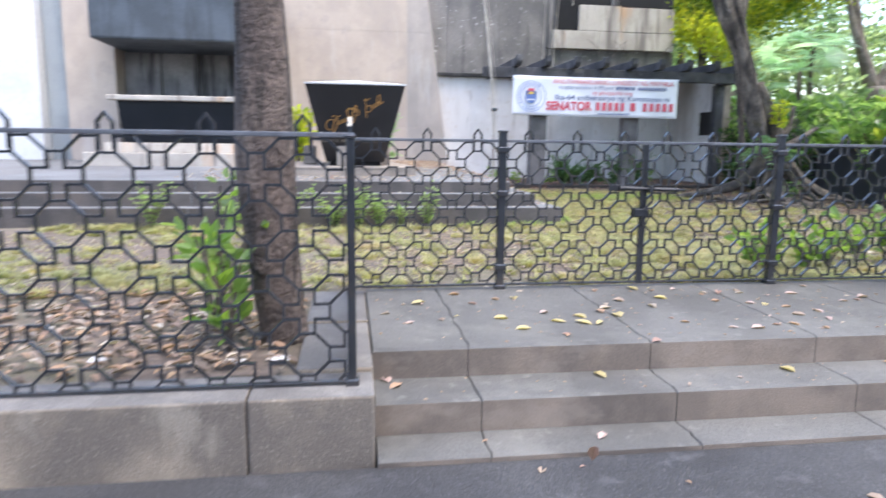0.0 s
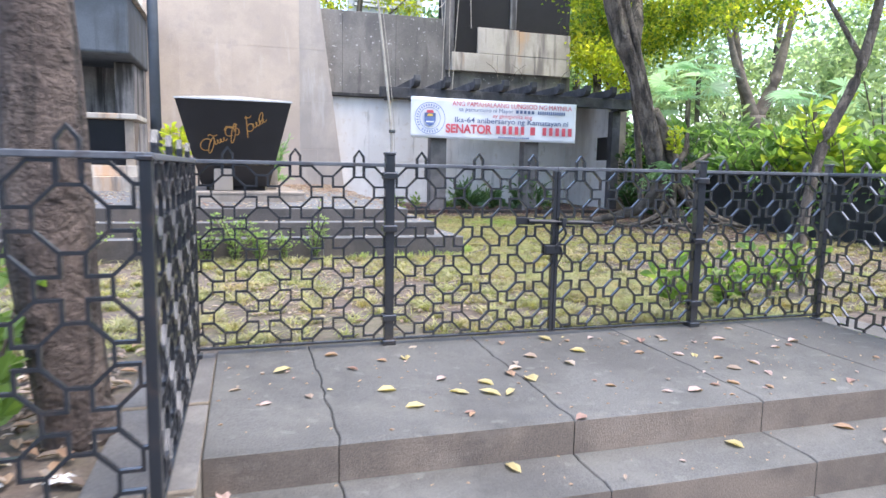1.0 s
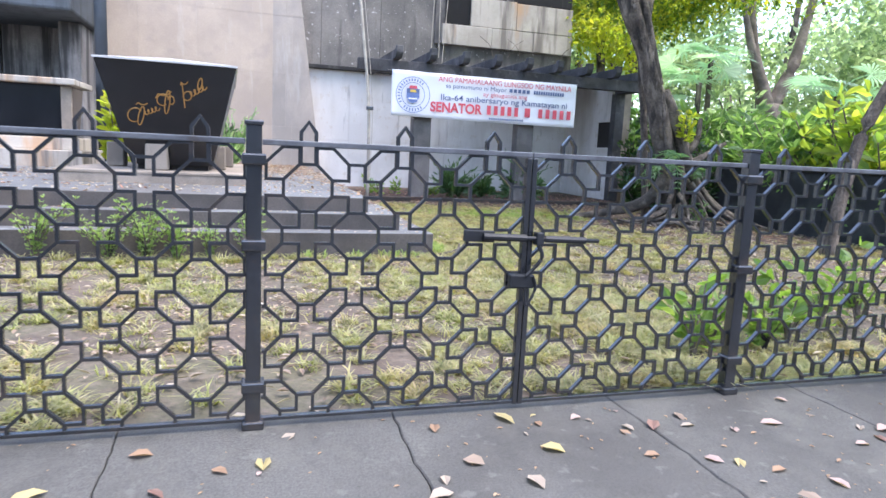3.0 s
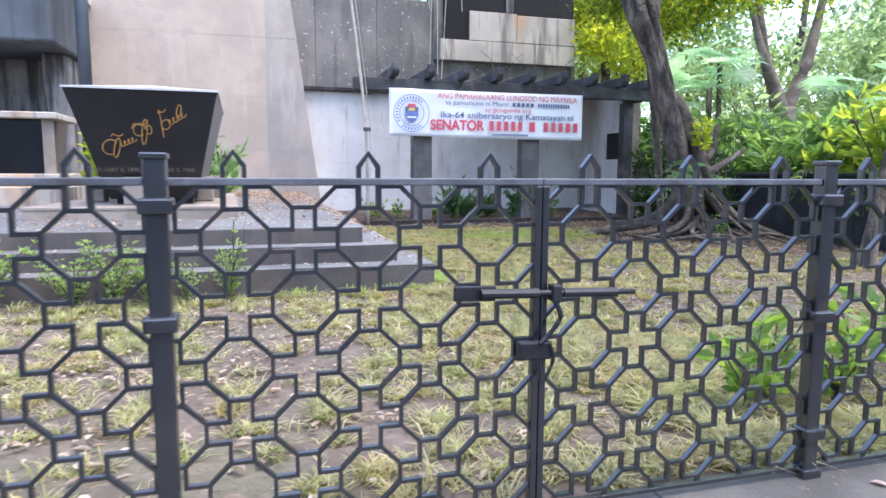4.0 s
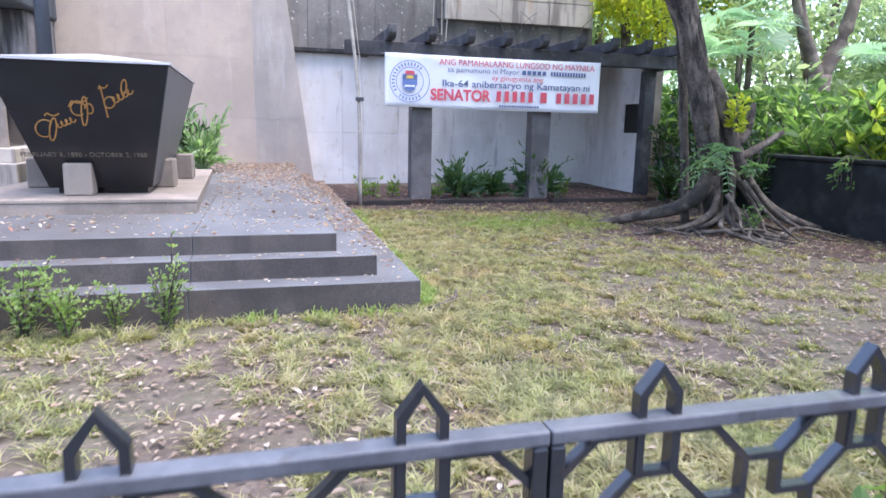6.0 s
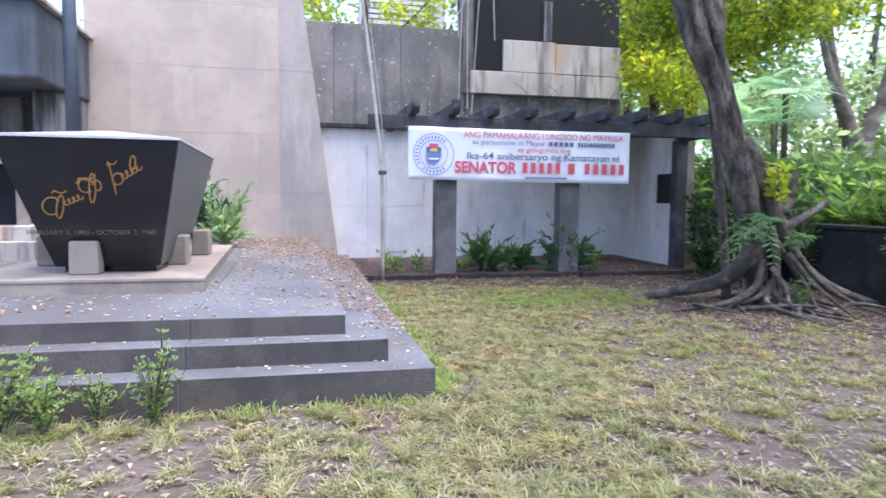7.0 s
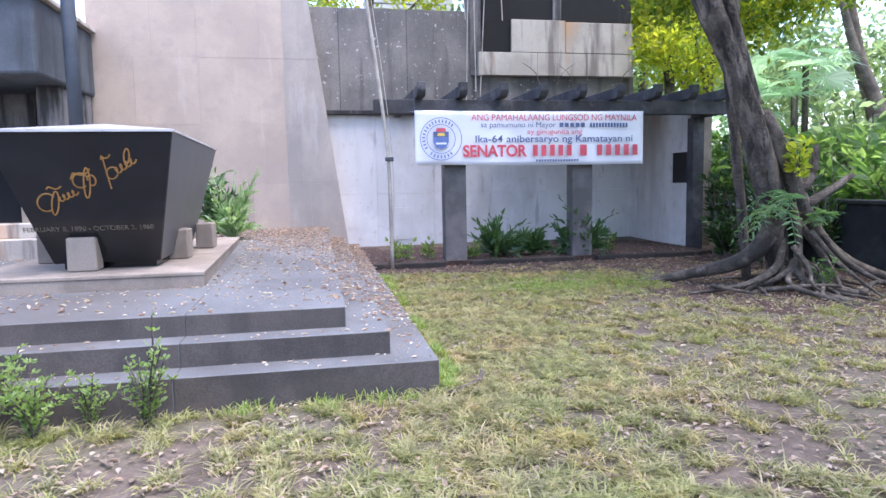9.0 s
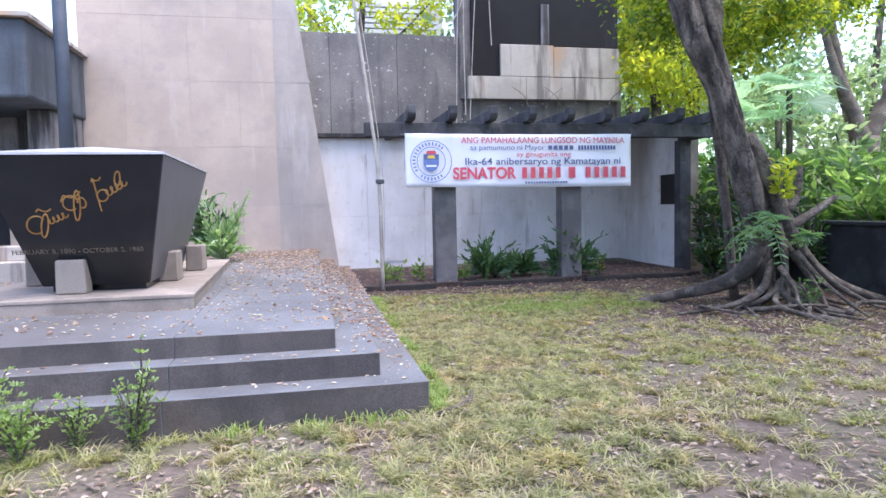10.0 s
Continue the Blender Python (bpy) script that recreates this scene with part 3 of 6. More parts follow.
# ---- iron fence ----
def lattice(width, z0, z1, px, pz, phase=0.5, bar=0.0055, depth=0.0085, lift=0.016):
    """Cast octagon-and-cross lattice in the plane y = 0, from x = 0 to width, hung from z1."""
    segs = set()
    a, c = 0.245, 0.085
    oct_v = [(a, c), (c, a), (-c, a), (-a, c), (-a, -c), (-c, -a), (c, -a), (a, -c)]
    ni, nj = int(width / px) + 3, int((z1 - z0) / pz) + 3
    def add(p, q):
        p, q = tuple(round(k, 4) for k in p), tuple(round(k, 4) for k in q)
        segs.add((min(p, q), max(p, q)))
    for i in range(-2, ni):
        for j in range(-2, nj):
            for o in (0.0, 0.5):
                cx, cz = i + o + phase - 0.5, j + o
                for k in range(8):
                    (ux, uz), (vx, vz) = oct_v[k], oct_v[(k + 1) % 8]
                    add((cx + ux, cz + uz), (cx + vx, cz + vz))
                for sx in (1, -1):
                    for sz in (1, -1):
                        if abs(cz + c * sz) > 0.1:
                            add((cx + a * sx, cz + c * sz), (cx + (0.5 - c) * sx, cz + c * sz))
                        add((cx + c * sx, cz + a * sz), (cx + c * sx, cz + (0.5 - c) * sz))
                        add((cx + (0.5 - c) * sx, cz + c * sz), (cx + (0.5 - c) * sx, cz + (0.5 - a) * sz))
                        add((cx + c * sx, cz + (0.5 - c) * sz), (cx + (0.5 - a) * sx, cz + (0.5 - c) * sz))
    nodes, edges = {}, []
    def node(p):
        return nodes.setdefault((round(p.x, 4), round(p.y, 4)), [])
    for (ax, az), (bx, bz) in sorted(segs):
        p, q = Vector((ax * px, z1 + lift - az * pz)), Vector((bx * px, z1 + lift - bz * pz))
        d, t0, t1 = q - p, 0.0, 1.0
        for n, lo, hi in ((0, 0.0, width), (1, z0, z1)):
            if abs(d[n]) < 1e-9:
                if not lo + 1e-6 < p[n] < hi - 1e-6:
                    t1 = -1
                continue
            ta, tb = sorted(((lo - p[n]) / d[n], (hi - p[n]) / d[n]))
            t0, t1 = max(t0, ta), min(t1, tb)
        if t1 - t0 < 0.05:
            continue
        p, q = p + d * t0, p + d * t1
        k = len(edges)
        edges.append((p, q))
        node(p).append((math.atan2(d.y, d.x), k, 0))
        node(q).append((math.atan2(-d.y, -d.x), k, 1))
    # every knot is mitred, so that one casting comes out
    verts, faces, side = [], [], {}
    def pair(x, z):
        verts.extend(((x, -depth, z), (x, depth, z)))
        return len(verts) - 2
    for (nx, nz), ends in nodes.items():
        ends.sort()
        ring = []
        for i, (ang, k, e) in enumerate(ends):
            ang2, k2, e2 = ends[(i + 1) % len(ends)]
            turn = (ang2 - ang) % (2 * math.pi) if len(ends) > 1 else 2 * math.pi
            if turn > 2 * math.pi - 0.01:
                u = (math.cos(ang), math.sin(ang))
                left, right = pair(nx - u[1] * bar, nz + u[0] * bar), pair(nx + u[1] * bar, nz - u[0] * bar)
                side[k, e, 1], side[k, e, -1] = left, right
                faces.append((left, right, right + 1, left + 1))
                ring = []
                break
            r, mid = bar / max(math.sin(turn / 2), 0.3), ang + turn / 2
            v = pair(nx + r * math.cos(mid), nz + r * math.sin(mid))
            side[k, e, 1] = v
            side[k2, e2, -1] = v
            ring.append(v)
        if len(ring) > 2:
            faces += [tuple(ring), tuple(v + 1 for v in ring[::-1])]
    for k in range(len(edges)):
        l0, r0, l1, r1 = side[k, 0, 1], side[k, 0, -1], side[k, 1, -1], side[k, 1, 1]
        faces += [(l0, r0, r1, l1), (l1 + 1, r1 + 1, r0 + 1, l0 + 1), (l0, l1, l1 + 1, l0 + 1), (r1, r0, r0 + 1, r1 + 1)]
    me = bpy.data.meshes.new("lattice")
    me.from_pydata(verts, [], faces)
    me.materials.append(M["iron"])
    return me


def finial_mesh(px):
    """Pointed loop that stands on the rail over an octagon."""
    h, w, b = 0.078, 0.075 * px, 0.0058
    out = [(-w - b, -0.07), (-w - b, h * 0.55), (0, h + b), (w + b, h * 0.55), (w + b, -0.07)]
    inn = [(-w + b, -0.07), (-w + b, h * 0.48), (0, h - b * 1.4), (w - b, h * 0.48), (w - b, -0.07)]
    bm = bmesh.new()
    for i in range(4):
        prism([out[i], out[i + 1], inn[i + 1], inn[i]], 1, -0.010, 0.010, bm)
    return mesh_of("finial", bm, M["iron"])


def fence_panel(parent, name, m, width, z0, z1, px, pz, phase, label="", rail=0.010):
    """One lattice panel with its rails and finials, hung under parent."""
    f = part(name, lattice(width, z0, z1, px, pz, phase), None, parent, label)
    f.matrix_basis = m
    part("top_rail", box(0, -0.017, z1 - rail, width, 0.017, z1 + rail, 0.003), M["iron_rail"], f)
    part("bottom_rail", box(0, -0.012, z0 - 0.007, width, 0.012, z0 + 0.007, 0.002), M["iron"], f)
    fm = finial_mesh(px)
    i = 0
    while (i + phase) * px < width - 0.03:
        if (i + phase) * px > 0.03:
            ob = part("finial", fm, None, f)
            ob.location = ((i + phase) * px, 0, z1)
        i += 1
    return f


def fence_post(parent, x, y, z0, z1, w, lugs=()):
    p = part("fence_post", box(-w, -w, z0, w, w, z1, 0.006), M["iron"], parent)
    p.location = (x, y, 0)
    part("cap", box(-w - 0.005, -w - 0.005, z1 - 0.004, w + 0.005, w + 0.005, z1 + 0.012, 0.004), M["iron"], p)
    for z in lugs:
        part("hinge", box(-w - 0.014, -w - 0.016, z - 0.02, w + 0.014, w + 0.004, z + 0.02, 0.006), M["iron"], p)
    part("foot", box(-w - 0.012, -w - 0.012, z0 - 0.004, w + 0.012, w + 0.012, z0 + 0.03, 0.006), M["iron"], p)
    return p


RAIL, PX, PZ = 1.04, 0.35, 0.343
def build_fence():
    back = thing("landing_fence", "black cast-iron lattice fence and posts across the landing", "fence")
    fence_panel(back, "fence_panel", pose(-2.09, 0, 0), 1.012, 0.03, RAIL, PX, PZ, 0.47)
    fence_panel(back, "fence_panel", pose(1.08, 0, 0), 1.03, 0.03, RAIL, PX, PZ, 0.42)
    fence_post(back, -1.05, 0, 0.0, 1.10, 0.027, (0.16, 0.68, 0.98))
    fence_post(back, 1.05, 0, 0.0, 1.10, 0.027, (0.16, 0.58, 0.98))
    fence_post(back, -2.10, 0, -0.02, 1.045, 0.014)
    fence_post(back, 2.12, 0, -0.02, 1.10, 0.02)
    for x0, lab, sx in ((-1.021, "closed black iron gate leaf of octagons and crosses, bolted", 0.998), (0.001, "closed black iron gate leaf of octagons and crosses", 0.0)):
        g = thing("gate_leaf", lab, "gate", "gate leaves", at=(x0, 0, 0))
        fence_panel(g, "lattice_panel", pose(0, 0, 0), 1.02, 0.03, RAIL, PX, PZ, 0.45)
        part("meeting_stile", box(sx, -0.016, 0.02, sx + 0.021, 0.016, RAIL - 0.012, 0.003), M["iron"], g)
    for side, x, sg in (("left", -2.10, -1), ("right", 2.12, 1)):
        f = thing("street_fence", "black cast-iron lattice fence standing on the kerb wall", "fence", "street fences")
        fence_panel(f, "fence_panel", pose(x, -1.64, 0, 0, 0, 90), 1.62, -0.02, RAIL, 0.385, 0.36, 0.5)
        for i in range(4):
            x0 = x - 0.385 * 5 * (i + 1) if sg < 0 else x + 0.385 * 5 * i
            fence_panel(f, "fence_panel", pose(x0, -1.66, 0), 0.385 * 5, -0.035, RAIL, 0.385, 0.385, 0.5)
            fence_post(f, x + sg * 0.385 * 5 * i, -1.66, -0.05, 1.03, 0.018)
    b = thing("gate_bolt", "black iron sliding bolt with padlock across the gate leaves", "bolt")
    b.matrix_world = pose(0, -0.030, 0.715, 0, 1.6, 0)
    part("back_plate", box(-0.275, -0.006, -0.022, -0.15, 0.012, 0.022, 0.003), M["iron_dull"], b)
    part("sleeve", tube([(-0.20, -0.012, 0), (-0.02, -0.012, 0)], [0.015, 0.015], 10), M["iron_dull"], b)
    part("rod", tube([(-0.15, -0.012, 0), (0.30, -0.012, 0)], [0.0095, 0.0085], 8), M["iron_dull"], b, smooth=True)
    part("sleeve", tube([(0.06, -0.012, 0), (0.24, -0.012, 0)], [0.014, 0.014], 10), M["iron_dull"], b)
    part("keeper", box(0.02, -0.03, -0.025, 0.05, 0.014, 0.025, 0.004), M["iron_dull"], b)
    part("hasp", tube(curve_pts([(0.03, -0.02, -0.02), (0.05, -0.025, -0.07), (0.02, -0.02, -0.12), (-0.01, -0.02, -0.15)], 10), [0.008] * 10, 6), M["iron_dull"], b)
    part("lock_body", box(-0.075, -0.02, -0.20, 0.03, 0.012, -0.145, 0.006), M["iron_dull"], b)
    part("shackle", tube(curve_pts([(0.02, -0.02, -0.15), (0.035, -0.02, -0.2), (0.0, -0.02, -0.27), (-0.01, -0.02, -0.2)], 12), [0.006] * 12, 6), M["iron_dull"], b)


build_fence()


# ---- memorial platform and tomb ----
def build_platform():
    """Three nested terraces, each course cut once by a vertical joint."""
    pl = thing("memorial_platform", "dark grey concrete platform of three nested terraces, strewn with fallen leaves", "platform", kind="structure")
    XL, YB = -11.0, 14.0
    for x1, y0, zt, zb in ((0.89, 4.42, 0.16, -0.3), (0.567, 4.68, 0.335, 0.05), (0.25, 4.915, 0.495, 0.2)):
        back = zt + (0.09 if zt > 0.4 else 0.03)
        for a, b in ((XL, -4.2), (-4.197, -0.933), (-0.930, x1)):
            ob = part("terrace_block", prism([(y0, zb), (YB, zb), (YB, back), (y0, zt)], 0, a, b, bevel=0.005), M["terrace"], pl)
            # front faces take the shade-darkened copy
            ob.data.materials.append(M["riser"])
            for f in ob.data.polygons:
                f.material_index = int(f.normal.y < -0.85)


def build_tomb():
    ped = thing("tomb_pedestal", "low beige stone pedestal under the black tomb", "pedestal")
    plan = [(-3.25, 6.25), (-1.0, 6.25), (-1.17, 10.7), (-3.1, 10.7)]
    part("body", prism([(x + (0.01 if x < -2 else -0.01), y + (0.01 if y < 8 else -0.01)) for x, y in plan], 2, 0.46, 0.618, bevel=0.004), M["pedestal"], ped)
    part("top_slab", prism(plan, 2, 0.6185, 0.655, bevel=0.006), M["pedestal"], ped)
    feet = ((-2.30, 6.60, -2.03, 6.80), (-1.58, 7.5, -1.36, 7.80), (-1.50, 8.75, -1.28, 9.05), (-2.9, 7.5, -2.68, 7.8))
    t = thing("tomb", "black granite tomb, wider at the top, with gold marks in front", "tomb")
    # body: top wider than the foot on all sides
    zt, zb = 1.945, 0.72
    top = [(-2.77, 6.18), (-1.195, 6.18), (-1.27, 9.3), (-2.72, 9.3)]
    low = [(-2.48, 6.80), (-1.50, 6.80), (-1.55, 8.8), (-2.44, 8.8)]
    bm = bmesh.new()
    lo = [bm.verts.new((*p, zb)) for p in low]
    hi = [bm.verts.new((*p, zt)) for p in top]
    bm.faces.new(hi)
    bm.faces.new(lo[::-1])
    for i in range(4):
        bm.faces.new((lo[i], lo[(i + 1) % 4], hi[(i + 1) % 4], hi[i]))
    bmesh.ops.recalc_face_normals(bm, faces=bm.faces[:])
    bmesh.ops.bevel(bm, geom=bm.edges[:], offset=0.008, segments=2, affect="EDGES")
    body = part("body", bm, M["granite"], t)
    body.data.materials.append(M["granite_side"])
    # side faces use the lit copy
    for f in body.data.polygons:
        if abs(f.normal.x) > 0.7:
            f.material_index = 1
    part("base", box(-2.42, 6.9, 0.655, -1.56, 8.7, 0.722), M["granite"], t)
    # low hipped lid
    bm = bmesh.new()
    eave = [(-2.785, 6.165), (-1.18, 6.165), (-1.255, 9.315), (-2.735, 9.315)]
    r0 = [bm.verts.new((x, y, zt + 0.001)) for x, y in eave]
    r1 = [bm.verts.new((x, y, zt + 0.022)) for x, y in eave]
    ra, rb = bm.verts.new((-2.0, 6.98, zt + 0.145)), bm.verts.new((-1.99, 8.5, zt + 0.145))
    bm.faces.new(r0[::-1])
    for i in range(4):
        bm.faces.new((r0[i], r0[(i + 1) % 4], r1[(i + 1) % 4], r1[i]))
    for f in ((r1[0], r1[1], ra), (r1[1], r1[2], rb, ra), (r1[2], r1[3], rb), (r1[3], r1[0], ra, rb)):
        bm.faces.new(f)
    part("lid", bm, M["granite_top"], t, "low hipped granite lid, paled for the sky's reflection")
    for x0, y0, x1, y1 in feet:
        part("foot", prism([(x0, 0.656), (x1, 0.656), (x1 - 0.006, 0.985), (x0 + 0.006, 0.985)], 1, y0, y1, bevel=0.014), M["pedestal"], t, "small beige stone block")
    # front face frame: origin at its upper left corner, x along the face, y up it
    a, b, c = Vector((-2.77, 6.18, zt)), Vector((-1.195, 6.18, zt)), Vector((-2.48, 6.80, zb))
    ux = (b - a).normalized()
    n = ux.cross((a - Vector((a.x, c.y, c.z)))).normalized()
    uy = n.cross(ux)
    fm = Matrix((ux, uy, n)).transposed().to_4x4()
    fm.translation = a + n * 0.006
    # gold flourish: three rising groups of loops and waves
    def wave(x0, y0, x1, y1, k, amp):
        return [(x0 + (x1 - x0) * i / 40 + 0.5 * amp * math.cos(2 * math.pi * k * i / 40), y0 + (y1 - y0) * i / 40 + amp * math.sin(2 * math.pi * k * i / 40), 0) for i in range(41)]
    def loop(cx, cy, rx, ry, tilt, a0, a1):
        out = []
        for i in range(31):
            a = radians(a0 + (a1 - a0) * i / 30)
            u, v = rx * math.cos(a), ry * math.sin(a)
            out.append((cx + u * math.cos(tilt) - v * math.sin(tilt), cy + u * math.sin(tilt) + v * math.cos(tilt), 0))
        return out
    strokes = [loop(0.385, -0.69, 0.075, 0.095, -0.5, 60, 330), loop(0.455, -0.70, 0.028, 0.125, -0.25, -100, 250), wave(0.40, -0.555, 0.53, -0.525, 1, 0.018), wave(0.49, -0.665, 0.66, -0.585, 4, 0.028),
               wave(0.62, -0.455, 0.80, -0.355, 1, 0.030), loop(0.715, -0.47, 0.062, 0.075, -0.4, 20, 330), loop(0.765, -0.50, 0.026, 0.155, -0.15, -80, 270), loop(0.81, -0.47, 0.034, 0.052, 0.0, -120, 180),
               wave(0.915, -0.265, 1.0, -0.215, 1, 0.022), [(0.945, -0.24, 0), (0.955, -0.40, 0), (0.965, -0.56, 0)], loop(1.0, -0.40, 0.045, 0.060, -0.4, 40, 380),
               wave(1.03, -0.385, 1.21, -0.265, 4, 0.034), loop(1.15, -0.235, 0.022, 0.075, -0.2, -90, 250)]
    for st in strokes:
        pts = curve_pts(st, 60)
        bm = tube(pts, [0.0078] * 60, 5)
        for v in bm.verts:
            v.co.z *= 0.35
        o = part("gold_stroke", bm, M["gold"], t, "raised gold stroke of the flourish")
        o.matrix_basis = fm
    txt = bpy.data.curves.new("inscription", "FONT")
    txt.body, txt.size, txt.extrude, txt.align_x = "FEBRUARY 8, 1890 - OCTOBER 2, 1960", 0.069, 0.003, "CENTER"
    txt.materials.append(M["dim_gold"])
    o = new("inscription", txt)
    o.parent = t
    o.matrix_basis = fm @ pose(0.69, -1.0, 0.0)


build_platform()
build_tomb()


# ---- memorial walls ----
def clip_poly(poly, keep):
    """Keep the part of a convex polygon where keep(point) is positive (keep is linear)."""
    out = []
    for a, b in zip(poly, poly[1:] + poly[:1]):
        fa, fb = keep(a), keep(b)
        if fa >= 0:
            out.append(a)
        if (fa < 0) != (fb < 0):
            t = fa / (fa - fb)
            out.append((a[0] + (b[0] - a[0]) * t, a[1] + (b[1] - a[1]) * t))
    return out


def build_tan_wall(rng):
    w = thing("wall_tan", "tall tan stone-faced pylon wall with a sloping edge, faint panel joints", "wall", kind="structure")
    edge = lambda p: (0.675 - (p[1] - 0.3) * 0.133) - p[0]
    core = clip_poly([(-4.15, -0.3), (2.0, -0.3), (2.0, 6.6), (-4.15, 6.6)], edge)
    part("core", prism(core, 1, 13.708, 14.6), M["joint"], w)
    z = 0.2
    r = 0
    while z < 6.4:
        h = (1.30, 1.22, 1.30, 1.26, 1.2)[r % 5]
        x = -4.15
        wd = (1.15, 0.85, 1.2, 0.75, 1.1) if r % 2 else (0.8, 1.2, 0.95, 1.15, 0.8)
        for i in range(5):
            x1 = x + wd[i]
            poly = [(x + 0.002, z + 0.002), (x1 - 0.002, z + 0.002), (x1 - 0.002, z + h - 0.002), (x + 0.002, z + h - 0.002)]
            for keep, m in ((lambda p: -0.502 - p[0], "tan"), (lambda p: p[0] + 0.498, "tan_grey")):
                piece = clip_poly(clip_poly(poly, lambda p: edge(p) - 0.004), keep)
                if len(piece) > 2:
                    part("facing_panel", prism(piece, 1, 13.70 + rng.random() * 0.004, 13.75), M[m], w)
            x = x1
        z += h
        r += 1


def build_back_walls(rng):
    w = thing("wall_white", "white-painted wall with grey drips and scuffs behind the pergola", "wall", kind="structure")
    xs = [0.2, 1.35, 2.6, 3.9, 5.2, 6.4, 7.25]
    for a, b in zip(xs, xs[1:]):
        for z0, z1 in ((-0.2, 1.25), (1.25, 2.985)):
            part("wall_panel", box(a + 0.002, 14.0 + rng.random() * 0.003, z0 + 0.002, b - 0.002, 14.3, z1 - 0.002), M["white"], w)
    part("patch", box(1.66, 13.985, 0.25, 2.12, 14.0, 0.95, 0.004), M["white"], w, "repaired pale rectangle low on the wall")
    g = thing("wall_upper", "grey weathered concrete upper wall streaked with black stains", "wall", kind="structure")
    xs = [-0.5, 0.62, 2.05, 3.5]
    for a, b in zip(xs, xs[1:]):
        part("wall_panel", box(a + 0.003, 13.9, 3.0, b - 0.003, 14.3, 5.12, 0.008), M["gray"], g)
    part("wall_panel", box(3.503, 13.9, 3.0, 7.25, 14.3, 3.76), M["gray"], g)
    part("pier", box(3.42, 13.86, 3.765, 3.68, 14.3, 6.6, 0.01), M["post"], g, "narrow stained pier hung with vines")
    part("ledge", box(0.2, 13.86, 2.93, 7.25, 14.0, 3.02, 0.01), M["black_wall"], g, "blackened ledge between the two walls")
    k = thing("wall_block", "pale block parapet with rust stains below a blackened upper wall", "wall", kind="structure")
    for x0, x1, z0, z1 in ((3.58, 4.9, 3.76, 4.25), (4.905, 6.05, 3.76, 4.25), (6.055, 7.17, 3.76, 4.25), (4.32, 5.55, 4.255, 4.95), (5.555, 7.14, 4.255, 4.92)):
        part("block", box(x0, 13.74 + rng.random() * 0.01, z0, x1, 14.25, z1, 0.012), M["block"], k)
    part("upper_wall", box(3.685, 13.801, 4.255, 4.315, 15.5, 4.953), M["soot"], k)
    part("upper_wall", box(3.685, 13.8, 4.955, 7.12, 15.5, 8.5), M["soot"], k, "blackened upper wall with pale drips")
    # pale drip streak on the black wall, built as a thin raised strip
    part("pier", box(5.27, 13.76, 4.96, 5.46, 13.84, 5.85, 0.01), M["recess"], k)
    s = thing("wall_wing", "white side wall of the pergola with a dark square niche", "wall", kind="structure")
    x0, x1 = 7.25, 7.45
    part("wall_panel", box(x0, 11.62, -0.2, x1, 14.0, 1.37), M["white"], s)
    part("wall_panel", box(x0, 12.22, 1.372, x1, 14.0, 1.978), M["white"], s)
    part("wall_panel", box(x0, 11.62, 1.98, x1, 14.0, 2.9), M["white"], s)
    part("niche_back", box(x0 + 0.03, 11.62, 1.372, x1, 12.218, 1.978), M["niche"], s, "shallow back of the niche, blackened for its shade")
    e = thing("wall_end", "beige end of the wall behind the pergola corner", "wall", kind="structure")
    part("wall_panel", box(7.47, 11.9, -0.2, 7.95, 14.2, 2.95, 0.01), M["pedestal"], e)


def build_pergola():
    p = thing("pergola", "blackened concrete pergola with projecting rafters on square posts", "pergola")
    part("front_beam", box(1.05, 10.86, 2.62, 7.62, 11.06, 2.86, 0.012), M["pergola"], p)
    part("end_beam", box(7.3, 11.07, 2.62, 7.52, 13.7, 2.84, 0.012), M["pergola"], p)
    for x in (2.40, 4.71):
        part("post", box(x - 0.19, 10.82, -0.1, x + 0.19, 11.10, 2.619, 0.012), M["post"], p)
    part("post", box(7.22, 11.40, -0.1, 7.46, 11.61, 2.619, 0.012), M["pergola"], p)
    for i in range(9):
        x = 1.80 + 0.70 * i
        bm = prism([(10.55, 2.90), (10.62, 2.865), (13.85, 2.865), (13.85, 3.06), (10.62, 3.05), (10.62, 3.10), (10.50, 3.10), (10.50, 2.97)], 0, x - 0.07, x + 0.07, bevel=0.008)
        part("rafter", bm, M["pergola"], p)
    # added slab, sized only to dim the white wall underneath
    part("roof_slab", box(4.1, 12.35, 3.064, 7.5, 13.72, 3.10, 0.006), M["pergola"], p, "thin dark slab added over the rafters to shade the wall")
    k = thing("bed_edging", "low dark concrete edging of the planting bed under the pergola", "edging", kind="structure")
    for a, b in ((0.9, 2.18), (2.62, 4.5), (4.92, 6.98)):
        part("edging_stone", box(a, 10.62, -0.05, b, 10.74, 0.12, 0.012), M["edging"], k)
    part("bed_soil", box(0.9, 10.745, -0.1, 7.24, 13.98, 0.115), M["bed_soil"], k, "reddish soil and dry leaves in the bed")


